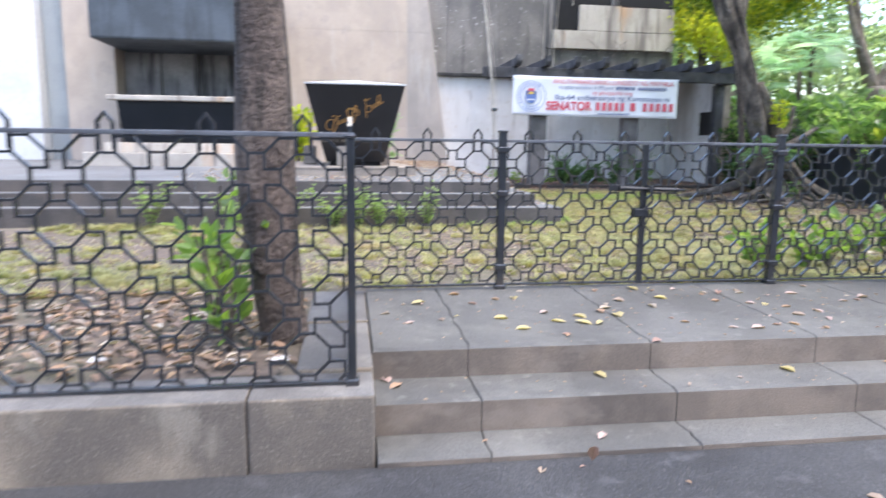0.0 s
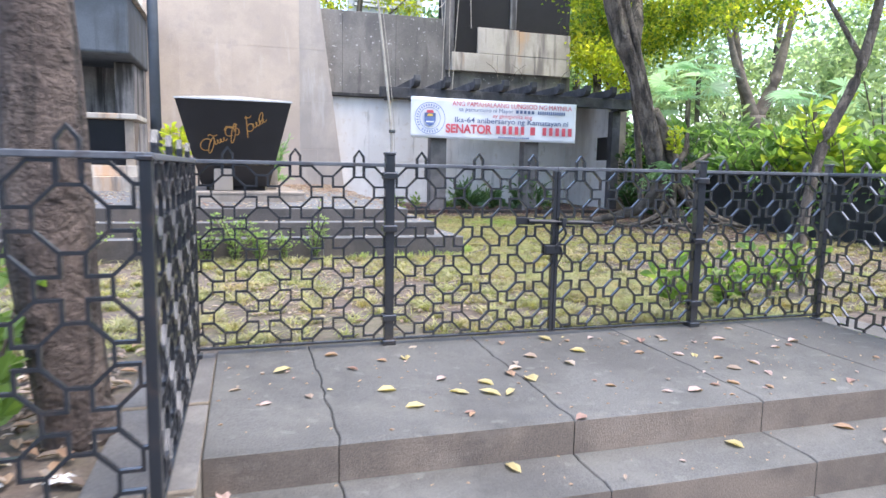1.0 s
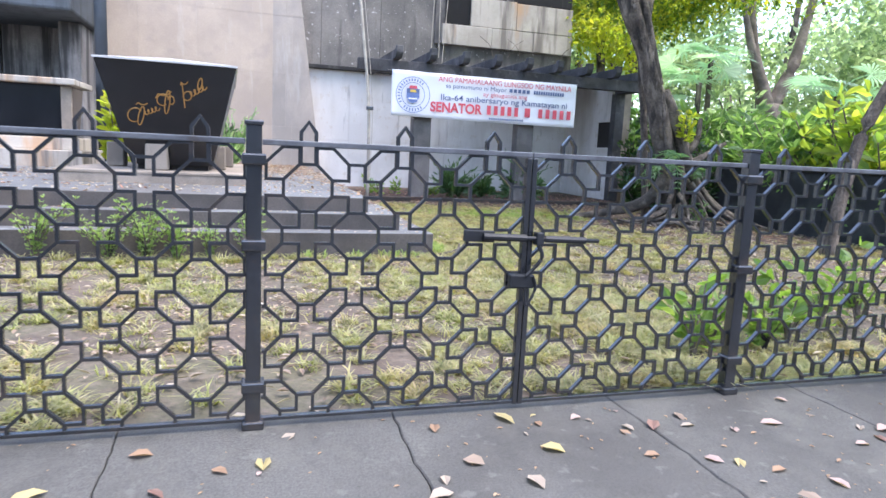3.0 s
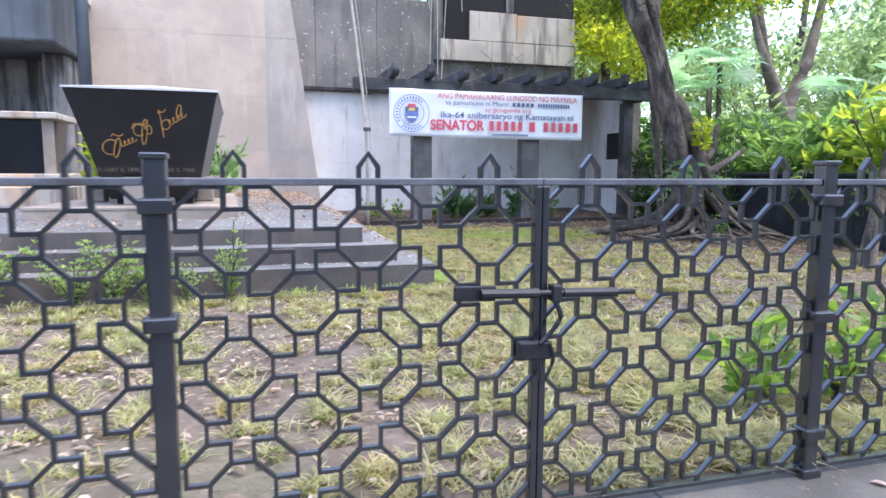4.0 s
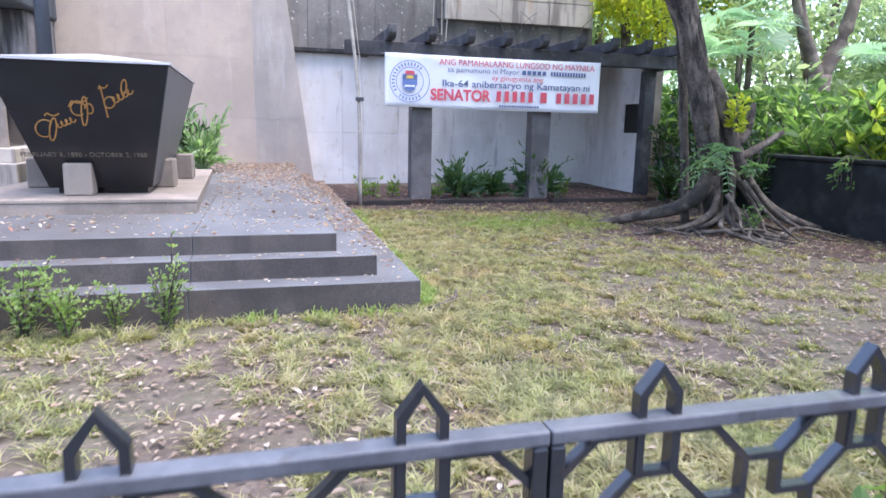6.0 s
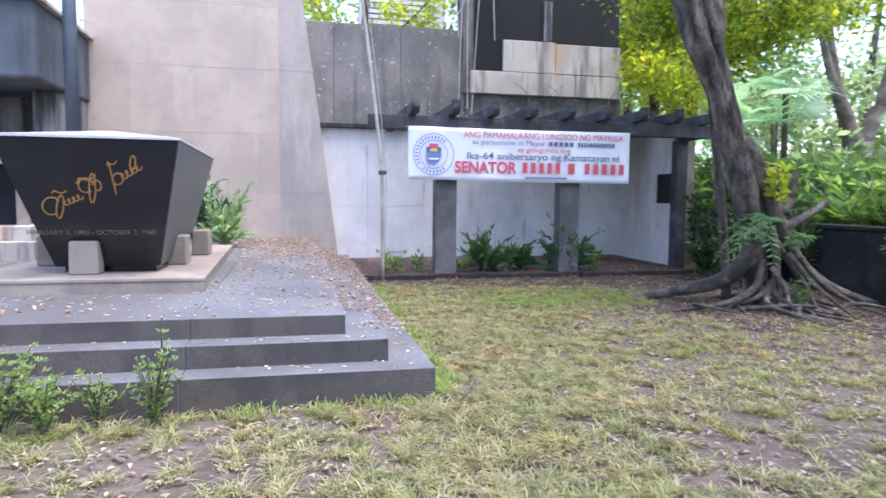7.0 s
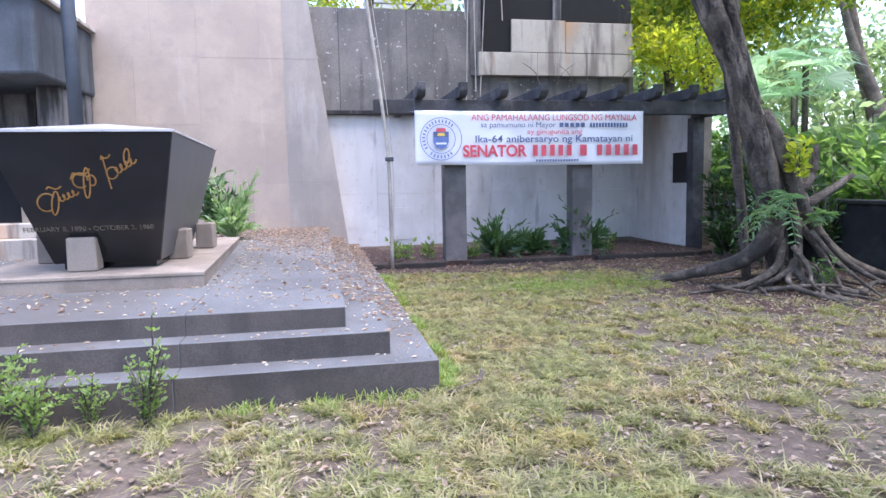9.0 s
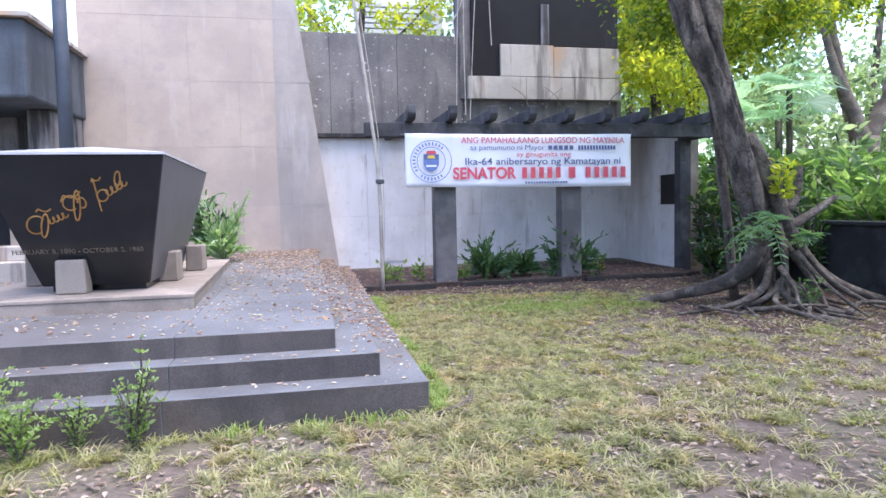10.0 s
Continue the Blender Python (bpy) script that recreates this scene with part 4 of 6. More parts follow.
def build_mausoleum(rng):
    c = thing("canopy", "dark blue-grey concrete canopy over the second tomb", "canopy", kind="structure")
    part("roof_box", box(-7.6, 11.0, 3.22, -4.05, 13.69, 4.42, 0.05), M["canopy"], c)
    # pale material here paints the light along the roof's top edge
    part("roof_slab", box(-7.68, 10.92, 4.425, -3.97, 13.69, 4.50, 0.01), M["block"], c, "thin slab edge on the roof, pale for the light on it")
    w = thing("wall_recess", "stained grey wall in the shade of the canopy", "wall", kind="structure")
    for i, x in enumerate((-7.6, -6.7, -5.8, -4.95)):
        part("wall_panel", box(x + 0.004, 13.2 + 0.02 * (i % 2), 0.5, x + 0.85, 13.6, 3.215), M["recess"], w)
    w2 = thing("wall_pier", "stained pier beside the canopy recess", "wall", kind="structure")
    part("pier", box(-4.55, 12.2, 0.5, -4.16, 13.69, 3.215, 0.02), M["recess"], w2)
    w3 = thing("wall_pylon", "pale tan pylon walls beyond the canopy", "wall", kind="structure")
    part("pylon", box(-8.75, 12.6, 0.4, -7.62, 14.6, 9.0, 0.02), M["tan"], w3)
    part("strip", box(-9.3, 12.9, 0.4, -8.76, 14.6, 9.0, 0.02), M["pale_strip"], w3)
    part("pylon", box(-14.0, 12.5, 0.4, -9.31, 14.6, 9.0, 0.02), M["far_white"], w3)
    a = thing("altar_tomb", "dark tomb with a pale overhanging slab under the canopy", "tomb")
    part("slab", box(-6.95, 9.85, 1.86, -3.78, 11.2, 1.96, 0.015), M["block"], a, "pale stone slab")
    part("body", prism([(-6.72, 1.0), (-4.0, 1.0), (-3.92, 1.859), (-6.82, 1.859)], 1, 10.05, 11.1, bevel=0.01), M["granite"], a)
    part("support", box(-4.02, 9.98, 0.85, -3.86, 10.04, 1.858, 0.008), M["pedestal"], a)
    part("plinth", box(-7.0, 9.7, 0.80, -3.7, 11.3, 1.0, 0.012), M["block"], a)
    part("plinth", box(-7.3, 9.4, 0.48, -3.6, 11.5, 0.80, 0.012), M["block"], a)
    p = thing("slim_post", "slim blue-grey painted metal post beside the tan wall", "post")
    part("shaft", tube([(-3.62, 11.2, 0.5), (-3.62, 11.2, 7.5)], [0.11, 0.10], 12), M["blue_post"], p, smooth=True)
    part("foot", box(-3.8, 11.02, 0.5, -3.44, 11.38, 0.6, 0.01), M["blue_post"], p)


def build_pole():
    p = thing("leaning_pole", "thin pale weathered pole with a cleat, leaning by the wall", "pole")
    pts = curve_pts([(1.26, 10.62, 0.05), (1.24, 10.62, 1.8), (1.10, 10.62, 3.2), (0.80, 10.62, 5.6), (0.6, 10.62, 7.2)], 24)
    part("shaft", tube(pts, [0.033 - 0.0005 * i for i in range(24)], 8), M["bamboo"], p, smooth=True)
    part("cleat", box(1.18, 10.55, 1.82, 1.32, 10.60, 1.89, 0.01), M["iron"], p)
    part("rope", tube(curve_pts([(1.29, 10.57, 0.5), (1.30, 10.57, 1.85), (1.15, 10.57, 3.4), (0.86, 10.57, 5.6)], 20), [0.006] * 20, 5), M["bamboo"], p)


def build_banner(rng):
    x0, x1, z0, z1, y = 1.70, 5.80, 1.745, 2.655, 10.68
    b = thing("banner", "white vinyl banner with red and navy lettering tied to the pergola", "banner")
    bm = bmesh.new()
    nx, nz = 60, 12
    def pt(u, v):
        return (x0 + (x1 - x0) * u, y + 0.02 * math.sin(u * 14) * (1 - v) + 0.012 * math.sin(u * 31 + 2 * v), z0 + (z1 - z0) * v - 0.012 * math.sin(math.pi * u) + 0.035 * (0.5 - u) * (1 - v))
    g = [[bm.verts.new(pt(i / nx, j / nz)) for i in range(nx + 1)] for j in range(nz + 1)]
    for a, c in zip(g, g[1:]):
        for i in range(nx):
            bm.faces.new((a[i], a[i + 1], c[i + 1], c[i]))
    sheet = part("sheet", bm, M["vinyl"], b, smooth=True)
    sol = sheet.modifiers.new("thickness", "SOLIDIFY")
    sol.thickness = 0.003
    W, Hh = x1 - x0, z1 - z0
    yf = y - 0.045
    def line(body, u0, u1, v, size, mat, bold=0.0):
        t = bpy.data.curves.new("lettering", "FONT")
        t.body, t.size, t.extrude, t.align_x, t.offset = body, size, 0.001, "LEFT", bold
        t.materials.append(M[mat])
        o = new("lettering", t)
        bpy.context.view_layer.update()
        wd = o.dimensions.x
        o.parent = b
        o.matrix_basis = pose(x0 + W * u0, yf, z0 + Hh * v, 90) @ Matrix.Diagonal(((u1 - u0) * W / wd, 1, 1, 1))
    def bar(u0, u1, v0, v1, mat):
        part("bar", box(x0 + W * u0, yf - 0.001, z0 + Hh * v0, x0 + W * u1, yf + 0.001, z0 + Hh * v1), M[mat], b)
    line("ANG PAMAHALAANG LUNGSOD NG MAYNILA", 0.232, 0.962, 0.815, 0.150, "red_ink", 0.0)
    line("sa pamumuno ni Mayor", 0.270, 0.595, 0.690, 0.125, "navy_ink", 0.0)
    for i in range(5):
        bar(0.612 + 0.024 * i, 0.629 + 0.024 * i, 0.69, 0.77, "navy_ink")
    for i in range(13):
        bar(0.748 + 0.0135 * i, 0.7575 + 0.0135 * i, 0.69, 0.77, "navy_ink")
    line("ay ginugunita ang", 0.470, 0.712, 0.565, 0.120, "red_ink")
    line("Ika-64 anibersaryo ng Kamatayan ni", 0.245, 0.940, 0.415, 0.165, "navy_ink", 0.0015)
    line("SENATOR", 0.195, 0.468, 0.155, 0.27, "red_ink", 0.008)
    for u0, u1, k in ((0.488, 0.676, 5), (0.694, 0.748, 1), (0.774, 0.978, 5)):
        p = (u1 - u0) / k
        for i in range(k):
            bar(u0 + p * (i + 0.18), u0 + p * (i + 0.74), 0.155, 0.36, "red_ink")
    for i in range(16):
        bar(0.508 + 0.012 * i, 0.5165 + 0.012 * i, 0.05, 0.09, "navy_ink")
    # round seal in plain shapes
    cx, cz, R = x0 + W * 0.105, z0 + Hh * 0.48, 0.355
    def ring(r0, r1, mat, yy):
        bm = bmesh.new()
        k = 48
        vs = [[bm.verts.new((cx + r * math.cos(2 * math.pi * i / k), yy, cz + r * math.sin(2 * math.pi * i / k))) for i in range(k)] for r in (r0, r1)]
        for i in range(k):
            bm.faces.new((vs[0][i], vs[0][(i + 1) % k], vs[1][(i + 1) % k], vs[1][i]))
        part("seal_ring", bm, M[mat], b)
    ring(R - 0.012, R, "blue_ink", yf)
    ring(R * 0.66, R * 0.69, "blue_ink", yf)
    for i in range(22):
        a = radians(210 - 240 * i / 21) if i < 15 else radians(235 + 70 * (i - 15) / 6)
        q = Matrix.Translation((cx + R * 0.83 * math.cos(a), yf, cz + R * 0.83 * math.sin(a))) @ Matrix.Rotation(-(a - math.pi / 2), 4, "Y")
        bm = box(-0.011, -0.001, -0.026, 0.011, 0.001, 0.026)
        bm.transform(q)
        part("seal_mark", bm, M["blue_ink"], b)
    def shield(pts, mat, yy):
        part("seal_shield", prism([(cx + u, cz + v) for u, v in pts], 1, yy, yy + 0.002), M[mat], b)
    shield([(-0.13, -0.05), (-0.08, -0.14), (0, -0.17), (0.08, -0.14), (0.13, -0.05), (0.13, 0.03), (-0.13, 0.03)], "blue_ink", yf - 0.002)
    shield([(-0.13, 0.03), (0.13, 0.03), (0.13, 0.12), (-0.13, 0.12)], "navy_ink", yf - 0.002)
    shield([(-0.09, 0.12), (0.09, 0.12), (0.07, 0.18), (-0.07, 0.18)], "red_ink", yf - 0.002)
    shield([(-0.07, 0.05), (0.07, 0.05), (0.05, 0.10), (-0.05, 0.10)], "yellow_ink", yf - 0.004)
    shield([(-0.09, -0.09), (0.09, -0.09), (0.09, -0.06), (-0.09, -0.06)], "vinyl", yf - 0.004)
    for u, top in ((x0 + 0.02, (x0 - 0.05, 10.85, 2.66)), (x1 - 0.02, (x1 + 0.1, 10.85, 2.68)), (x0 + 0.02, (x0 + 0.52, 10.81, 1.72))):
        zz = z1 - 0.02 if top[2] > 2 else z0 + 0.02
        part("tie", tube([(u, y, zz), top], [0.004, 0.004], 5), M["bamboo"], b)


def build_wall_growth(rng):
    v = thing("hanging_vine", "thin dry vines hanging down the upper wall", "vine")
    for x, z0, z1 in ((3.35, 3.1, 7.5), (3.48, 3.4, 7.5), (3.72, 3.2, 7.5), (4.05, 4.9, 7.2), (3.2, 4.9, 7.0)):
        part("strand", tube(curve_pts([(x + 0.15, 13.66, z1), (x, 13.66, (z0 + z1) / 2 + 0.3), (x + 0.08 * rng.normal(), 13.7, z0)], 12), [0.011] * 12, 5), M["bamboo"], v)
    part("strand", tube(curve_pts([(3.6, 13.66, 6.2), (3.2, 13.6, 5.35), (2.7, 13.7, 5.6), (2.4, 13.8, 6.3)], 14), [0.010] * 14, 5), M["bamboo"], v)
    w = thing("dry_twig", "bare dry twigs lodged on the block parapet", "twig")
    for x, s in ((5.3, 1), (5.65, -1), (6.75, 1), (4.9, -1)):
        part("twig", tube(curve_pts([(x, 13.6, 3.55), (x + 0.12 * s, 13.55, 3.8), (x + 0.4 * s, 13.55, 4.0)], 8), [0.012 - 0.001 * i for i in range(8)], 5), M["bark"], w)
    b = thing("louvre_window", "white louvred window of a building beyond the wall", "window")
    for i in range(6):
        part("louvre", box(1.9, 20.0, 6.75 + 0.16 * i, 4.2, 20.1, 6.86 + 0.16 * i), M["far_white"], b)
    part("frame", box(1.7, 20.11, 6.4, 4.4, 20.4, 8.2), M["far_white"], b)


def build_right_wall():
    w = thing("wall_garden", "low dark garden wall along the edge of the lawn", "wall", kind="structure")
    ys = [-1.5, 1.0, 3.5, 6.0, 8.5, 11.0]
    for a, b in zip(ys, ys[1:]):
        part("wall_panel", box(7.95, a + 0.004, -0.3, 8.15, b - 0.004, 1.02, 0.01), M["dark_wall"], w)
    part("coping", box(7.90, -1.5, 1.021, 8.20, 11.0, 1.08, 0.012), M["dark_wall"], w)


rng = np.random.default_rng(7)
build_tan_wall(rng)
build_back_walls(rng)
build_pergola()
build_mausoleum(rng)
build_pole()
build_banner(rng)
build_right_wall()
build_wall_growth(np.random.default_rng(9))


# ---- plants ----
def roots(tree, base, rng, count, reach, r0):
    for i in range(count):
        bm = bmesh.new()
        a = 2 * math.pi * i / count + rng.normal() * 0.2
        L = reach * (0.5 + 0.7 * rng.random())
        pts, rad = [], []
        bend = rng.normal() * 0.5
        k = 12
        for j in range(k):
            t = j / (k - 1)
            ang = a + bend * t + 0.25 * math.sin(t * 7 + i)
            x, y = base[0] + math.cos(ang) * (0.12 + L * t), base[1] + math.sin(ang) * (0.12 + L * t)
            z = ground_z(x, y) + 0.30 * (1 - t) ** 2.6 * (0.6 + 0.5 * (i % 3) / 2) + 0.03 * (1 - t) - 0.02 * t
            pts.append((x, y, z))
            rad.append(r0 * (1 - t) ** 0.8 * (0.7 + 0.5 * ((i * 7) % 5) / 4) + 0.012)
        tube(pts, rad, 8, bm, 0.3, i)
        if i % 2 == 0:
            j = 5
            pts2 = curve_pts([pts[j], (pts[j][0] + 0.3 * math.cos(a + 0.9), pts[j][1] + 0.3 * math.sin(a + 0.9), ground_z(*pts[j][:2]) + 0.02), (pts[j][0] + 0.75 * math.cos(a + 0.7), pts[j][1] + 0.75 * math.sin(a + 0.7), ground_z(*pts[j][:2]) - 0.03)], 8)
            tube(pts2, [rad[j] * (1 - 0.1 * q) for q in range(8)], 6, bm, 0.3, i)
        part("root", bm, M["root"], tree, smooth=True)


def build_big_tree(rng):
    t = thing("banyan_tree", "leaning grey-barked fig tree with spreading surface roots and mossy trunk", "tree")
    bm = tube(curve_pts([(6.16, 7.6, 0.1), (6.08, 7.57, 0.6), (5.95, 7.55, 1.15), (5.80, 7.52, 1.67), (5.65, 7.5, 2.14), (5.44, 7.5, 2.62), (5.25, 7.5, 3.08), (5.05, 7.5, 3.52), (4.85, 7.5, 3.97), (4.5, 7.4, 5.2)], 54),
              np.interp(np.linspace(0, 9, 54), range(10), [0.12, 0.14, 0.17, 0.185, 0.175, 0.15, 0.165, 0.175, 0.17, 0.17]), 24, None, 0.35, 3)
    # ribs fused along the trunk, a dark stem beside it, snags
    for c, r, sd in (([(5.98, 7.36, 0.9), (5.78, 7.33, 1.6), (5.60, 7.32, 2.15), (5.38, 7.33, 2.65), (5.17, 7.33, 3.15), (4.96, 7.33, 3.6)], 0.075, 8),
                     ([(5.74, 7.38, 1.5), (5.60, 7.36, 2.05), (5.40, 7.36, 2.6), (5.20, 7.36, 3.05), (4.88, 7.36, 3.8), (4.70, 7.3, 4.3)], 0.062, 9),
                     ([(5.60, 7.36, 2.35), (5.43, 7.34, 2.75), (5.28, 7.34, 3.2), (5.10, 7.34, 3.75), (4.92, 7.34, 4.3)], 0.070, 10)):
        tube(curve_pts(c, 24), [r * (0.55 + 0.45 * math.sin(math.pi * (0.15 + 0.7 * i / 23))) for i in range(24)], 9, bm, 0.4, sd)
    tube(curve_pts([(5.42, 7.75, 3.0), (5.58, 7.9, 2.55), (5.70, 7.95, 2.0), (5.80, 7.95, 1.3), (5.88, 7.95, 0.6), (5.94, 7.95, -0.05)], 20), [0.065] * 20, 9, bm, 0.35, 12)
    tube(curve_pts([(6.30, 7.4, 1.25), (6.44, 7.36, 1.5), (6.46, 7.34, 1.85)], 8), [0.07, 0.065, 0.06, 0.055, 0.05, 0.046, 0.043, 0.036], 8, bm, 0.3, 5)
    tube(curve_pts([(6.36, 7.4, 1.05), (6.70, 7.35, 1.25), (7.0, 7.3, 1.45)], 8), [0.07, 0.065, 0.06, 0.055, 0.05, 0.045, 0.04, 0.03], 8, bm, 0.3, 6)
    part("trunk", bm, M["bark"], t, smooth=True)
    for j, c in enumerate(([(4.8, 7.5, 4.0), (5.6, 7.2, 5.2), (6.6, 6.8, 6.2), (7.4, 6.0, 6.9)], [(4.6, 7.45, 4.6), (3.8, 8.2, 5.9), (3.0, 9.2, 6.8)], [(5.2, 7.5, 3.2), (5.8, 8.3, 4.4), (6.2, 9.4, 5.6)], [(4.5, 7.4, 5.2), (4.3, 6.2, 6.6), (4.0, 5.0, 7.4)])):
        part("limb", tube(curve_pts(c, 14), [0.17 - 0.009 * i for i in range(14)], 8, None, 0.2, j), M["bark"], t, smooth=True)
    legs = (([(5.72, 7.45, 2.25), (6.07, 7.44, 1.68), (6.26, 7.42, 1.2), (6.56, 7.42, 0.72), (6.98, 7.38, 0.33), (7.40, 7.3, 0.12), (7.78, 7.2, 0.0)], 0.13),
            ([(6.02, 7.5, 1.0), (5.93, 7.55, 0.66), (5.74, 7.72, 0.36), (5.42, 7.98, 0.19), (5.02, 8.2, 0.08), (4.5, 8.4, -0.06)], 0.15),
            ([(6.18, 7.4, 1.1), (6.20, 7.3, 0.7), (6.16, 7.2, 0.35), (6.05, 7.0, 0.05), (5.8, 6.8, -0.02)], 0.06),
            ([(6.22, 7.4, 0.9), (6.38, 7.25, 0.6), (6.50, 7.05, 0.25), (6.45, 6.8, 0.0), (6.3, 6.55, -0.05)], 0.055),
            ([(6.15, 7.5, 0.6), (5.9, 7.3, 0.28), (5.5, 7.2, 0.12), (5.1, 7.25, 0.03), (4.7, 7.35, -0.02)], 0.06),
            ([(6.6, 7.4, 0.7), (6.75, 7.1, 0.35), (7.0, 6.8, 0.1), (7.2, 6.4, -0.02)], 0.055),
            ([(6.3, 7.8, 0.6), (6.6, 8.1, 0.2), (7.1, 8.5, 0.03)], 0.07),
            ([(6.25, 7.15, 0.75), (6.42, 6.95, 0.42), (6.62, 6.75, 0.16), (6.70, 6.45, -0.03)], 0.04),
            ([(6.05, 7.2, 0.55), (6.12, 7.0, 0.3), (6.0, 6.75, 0.10), (6.15, 6.5, -0.03)], 0.035),
            ([(5.6, 7.1, 0.02), (5.9, 6.85, 0.09), (6.25, 6.75, 0.10), (6.6, 6.85, 0.03)], 0.035),
            ([(6.55, 6.6, 0.0), (6.85, 6.75, 0.10), (7.15, 6.65, 0.10), (7.5, 6.4, 0.0)], 0.04),
            ([(5.2, 7.6, 0.02), (5.0, 7.3, 0.06), (5.15, 7.0, 0.05), (5.5, 6.8, -0.02)], 0.03))
    for i, (c, r) in enumerate(legs):
        part("root", tube(curve_pts(c, 18), [r * (1 - (0.038 if i < 2 else 0.045) * k) for k in range(18)], 9, None, 0.4, i + 20), M["root"], t, smooth=True)
    roots(t, (6.2, 7.35), rng, 26, 1.25, 0.030)
    cs = [(7.2, 6.4, 6.6), (5.6, 7.6, 5.6), (3.4, 8.9, 6.6), (6.3, 9.2, 5.6), (4.3, 5.4, 7.2), (7.6, 8.0, 5.4), (5.2, 9.6, 6.6), (8.2, 9.6, 5.2), (6.8, 10.8, 5.0), (4.2, 10.6, 6.9), (7.6, 10.4, 4.2), (5.9, 9.8, 4.4), (8.6, 7.6, 4.6), (6.2, 10.2, 4.7), (7.0, 11.4, 5.6), (5.7, 10.8, 5.7), (8.2, 11.8, 4.7), (6.9, 9.2, 4.6), (6.6, 10.6, 6.4), (8.0, 9.8, 4.5), (9.2, 10.6, 5.0), (10.0, 10.4, 5.1)]
    rs = [1.3, 1.0, 1.3, 1.1, 1.3, 1.1, 1.2, 1.2, 1.0, 1.1, 0.9, 0.8, 1.0, 0.9, 1.1, 1.0, 1.1, 0.7, 1.2, 0.8, 0.9, 0.8]
    for count, m in ((16000, M["leaf_lit"]), (14000, M["leaf"])):
        part("crown", leaf_mesh("crown", clump_points(rng, cs, rs, count, 0.2), 0.07 + 0.08 * rng.random(count), m, rng), None, t)
    return t


def frond_plant(name, label, category, at, rng, fronds, length, material, leaf=0.09, rise=0.9, group="", pinnate=True, arc=(0.0, 6.2832)):
    """Plant of arching stems; pinnate stems carry paired leaflets, others one long blade."""
    t = thing(name, label, category, group, at=at)
    pos, head, size = [], [], []
    bm = bmesh.new()
    for i in range(fronds):
        a = arc[0] + rng.random() * (arc[1] - arc[0])
        L = length * (0.6 + 0.5 * rng.random())
        out = Vector((math.cos(a), math.sin(a), 0))
        lift = rise * (0.4 + 0.8 * rng.random())
        pts = [out * (L * 0.72 * (s / 9) ** 1.15) + Vector((0, 0, L * lift * (s / 9) - L * 0.55 * (s / 9) ** 2.2)) for s in range(10)]
        tube(pts, [0.006 * (1 - 0.08 * s) for s in range(10)], 4, bm)
        for s in range(2, 10):
            d = (pts[s] - pts[s - 1]).normalized()
            side = d.cross(Vector((0, 0, 1))).normalized()
            for sg in ((1, -1) if pinnate else (0,)):
                pos.append(pts[s])
                head.append(d * 0.5 + side * sg + Vector((0, 0, -0.2)) if pinnate else d)
                size.append(leaf * (1.3 - 0.09 * s) * (0.8 + 0.4 * rng.random()))
    part("stalk", bm, material, t)
    part("foliage", leaf_mesh("foliage", pos, size, material, rng, 0.24 if pinnate else 0.3, heading=head), material, t)
    return t


def leafy_shrub(name, label, category, at, rng, height, spread, count, leaf, material, group="", stems=6, wide=0.45):
    t = thing(name, label, category, group, at=at)
    pos, head = [], []
    per = max(1, count // stems)
    for i in range(stems):
        a = rng.random() * 2 * math.pi
        h = height * (0.55 + 0.5 * rng.random())
        tip = Vector((math.cos(a) * spread * (0.2 + rng.random()), math.sin(a) * spread * (0.2 + rng.random()), h))
        pts = curve_pts([(0, 0, 0), (tip.x * 0.3, tip.y * 0.3, h * 0.5), tip], 8)
        part("stalk", tube(pts, [min(0.010 * (0.5 + height), 0.004 + 0.012 * height) * (1 - 0.08 * s) for s in range(8)], 5), M["bark"], t)
        for j in range(per):
            s = 0.22 + 0.78 * rng.random()
            p = pts[min(int(s * 7.99), 7)]
            aa = rng.random() * 2 * math.pi
            d = Vector((math.cos(aa), math.sin(aa), 0.35 + 0.5 * rng.random()))
            pos.append(p + d * leaf * 0.6 * rng.random())
            head.append(d)
    part("foliage", leaf_mesh("foliage", pos, leaf * (0.6 + 0.7 * rng.random(len(pos))), material, rng, wide, heading=head), material, t)
    return t


def build_tree(name, label, trunk, radii, limbs, crown, count, leaf, bark, leaves, rng, shell=0.3):
    t = thing(name, label, "tree")
    part("trunk", tube(curve_pts(trunk, 24), np.interp(np.linspace(0, 1, 24), np.linspace(0, 1, len(radii)), radii), 12, None, 0.22, len(label)), bark, t, smooth=True)
    for c, r in limbs:
        part("limb", tube(curve_pts(c, 12), [r * (1 - 0.06 * i) for i in range(12)], 8, None, 0.2, 2), bark, t, smooth=True)
    if crown:
        pts = clump_points(rng, [c[:3] for c in crown], [c[3] for c in crown], count, shell)
        part("crown", leaf_mesh("crown", pts, leaf * (0.6 + 0.8 * rng.random(count)), leaves, rng), leaves, t)
    return t


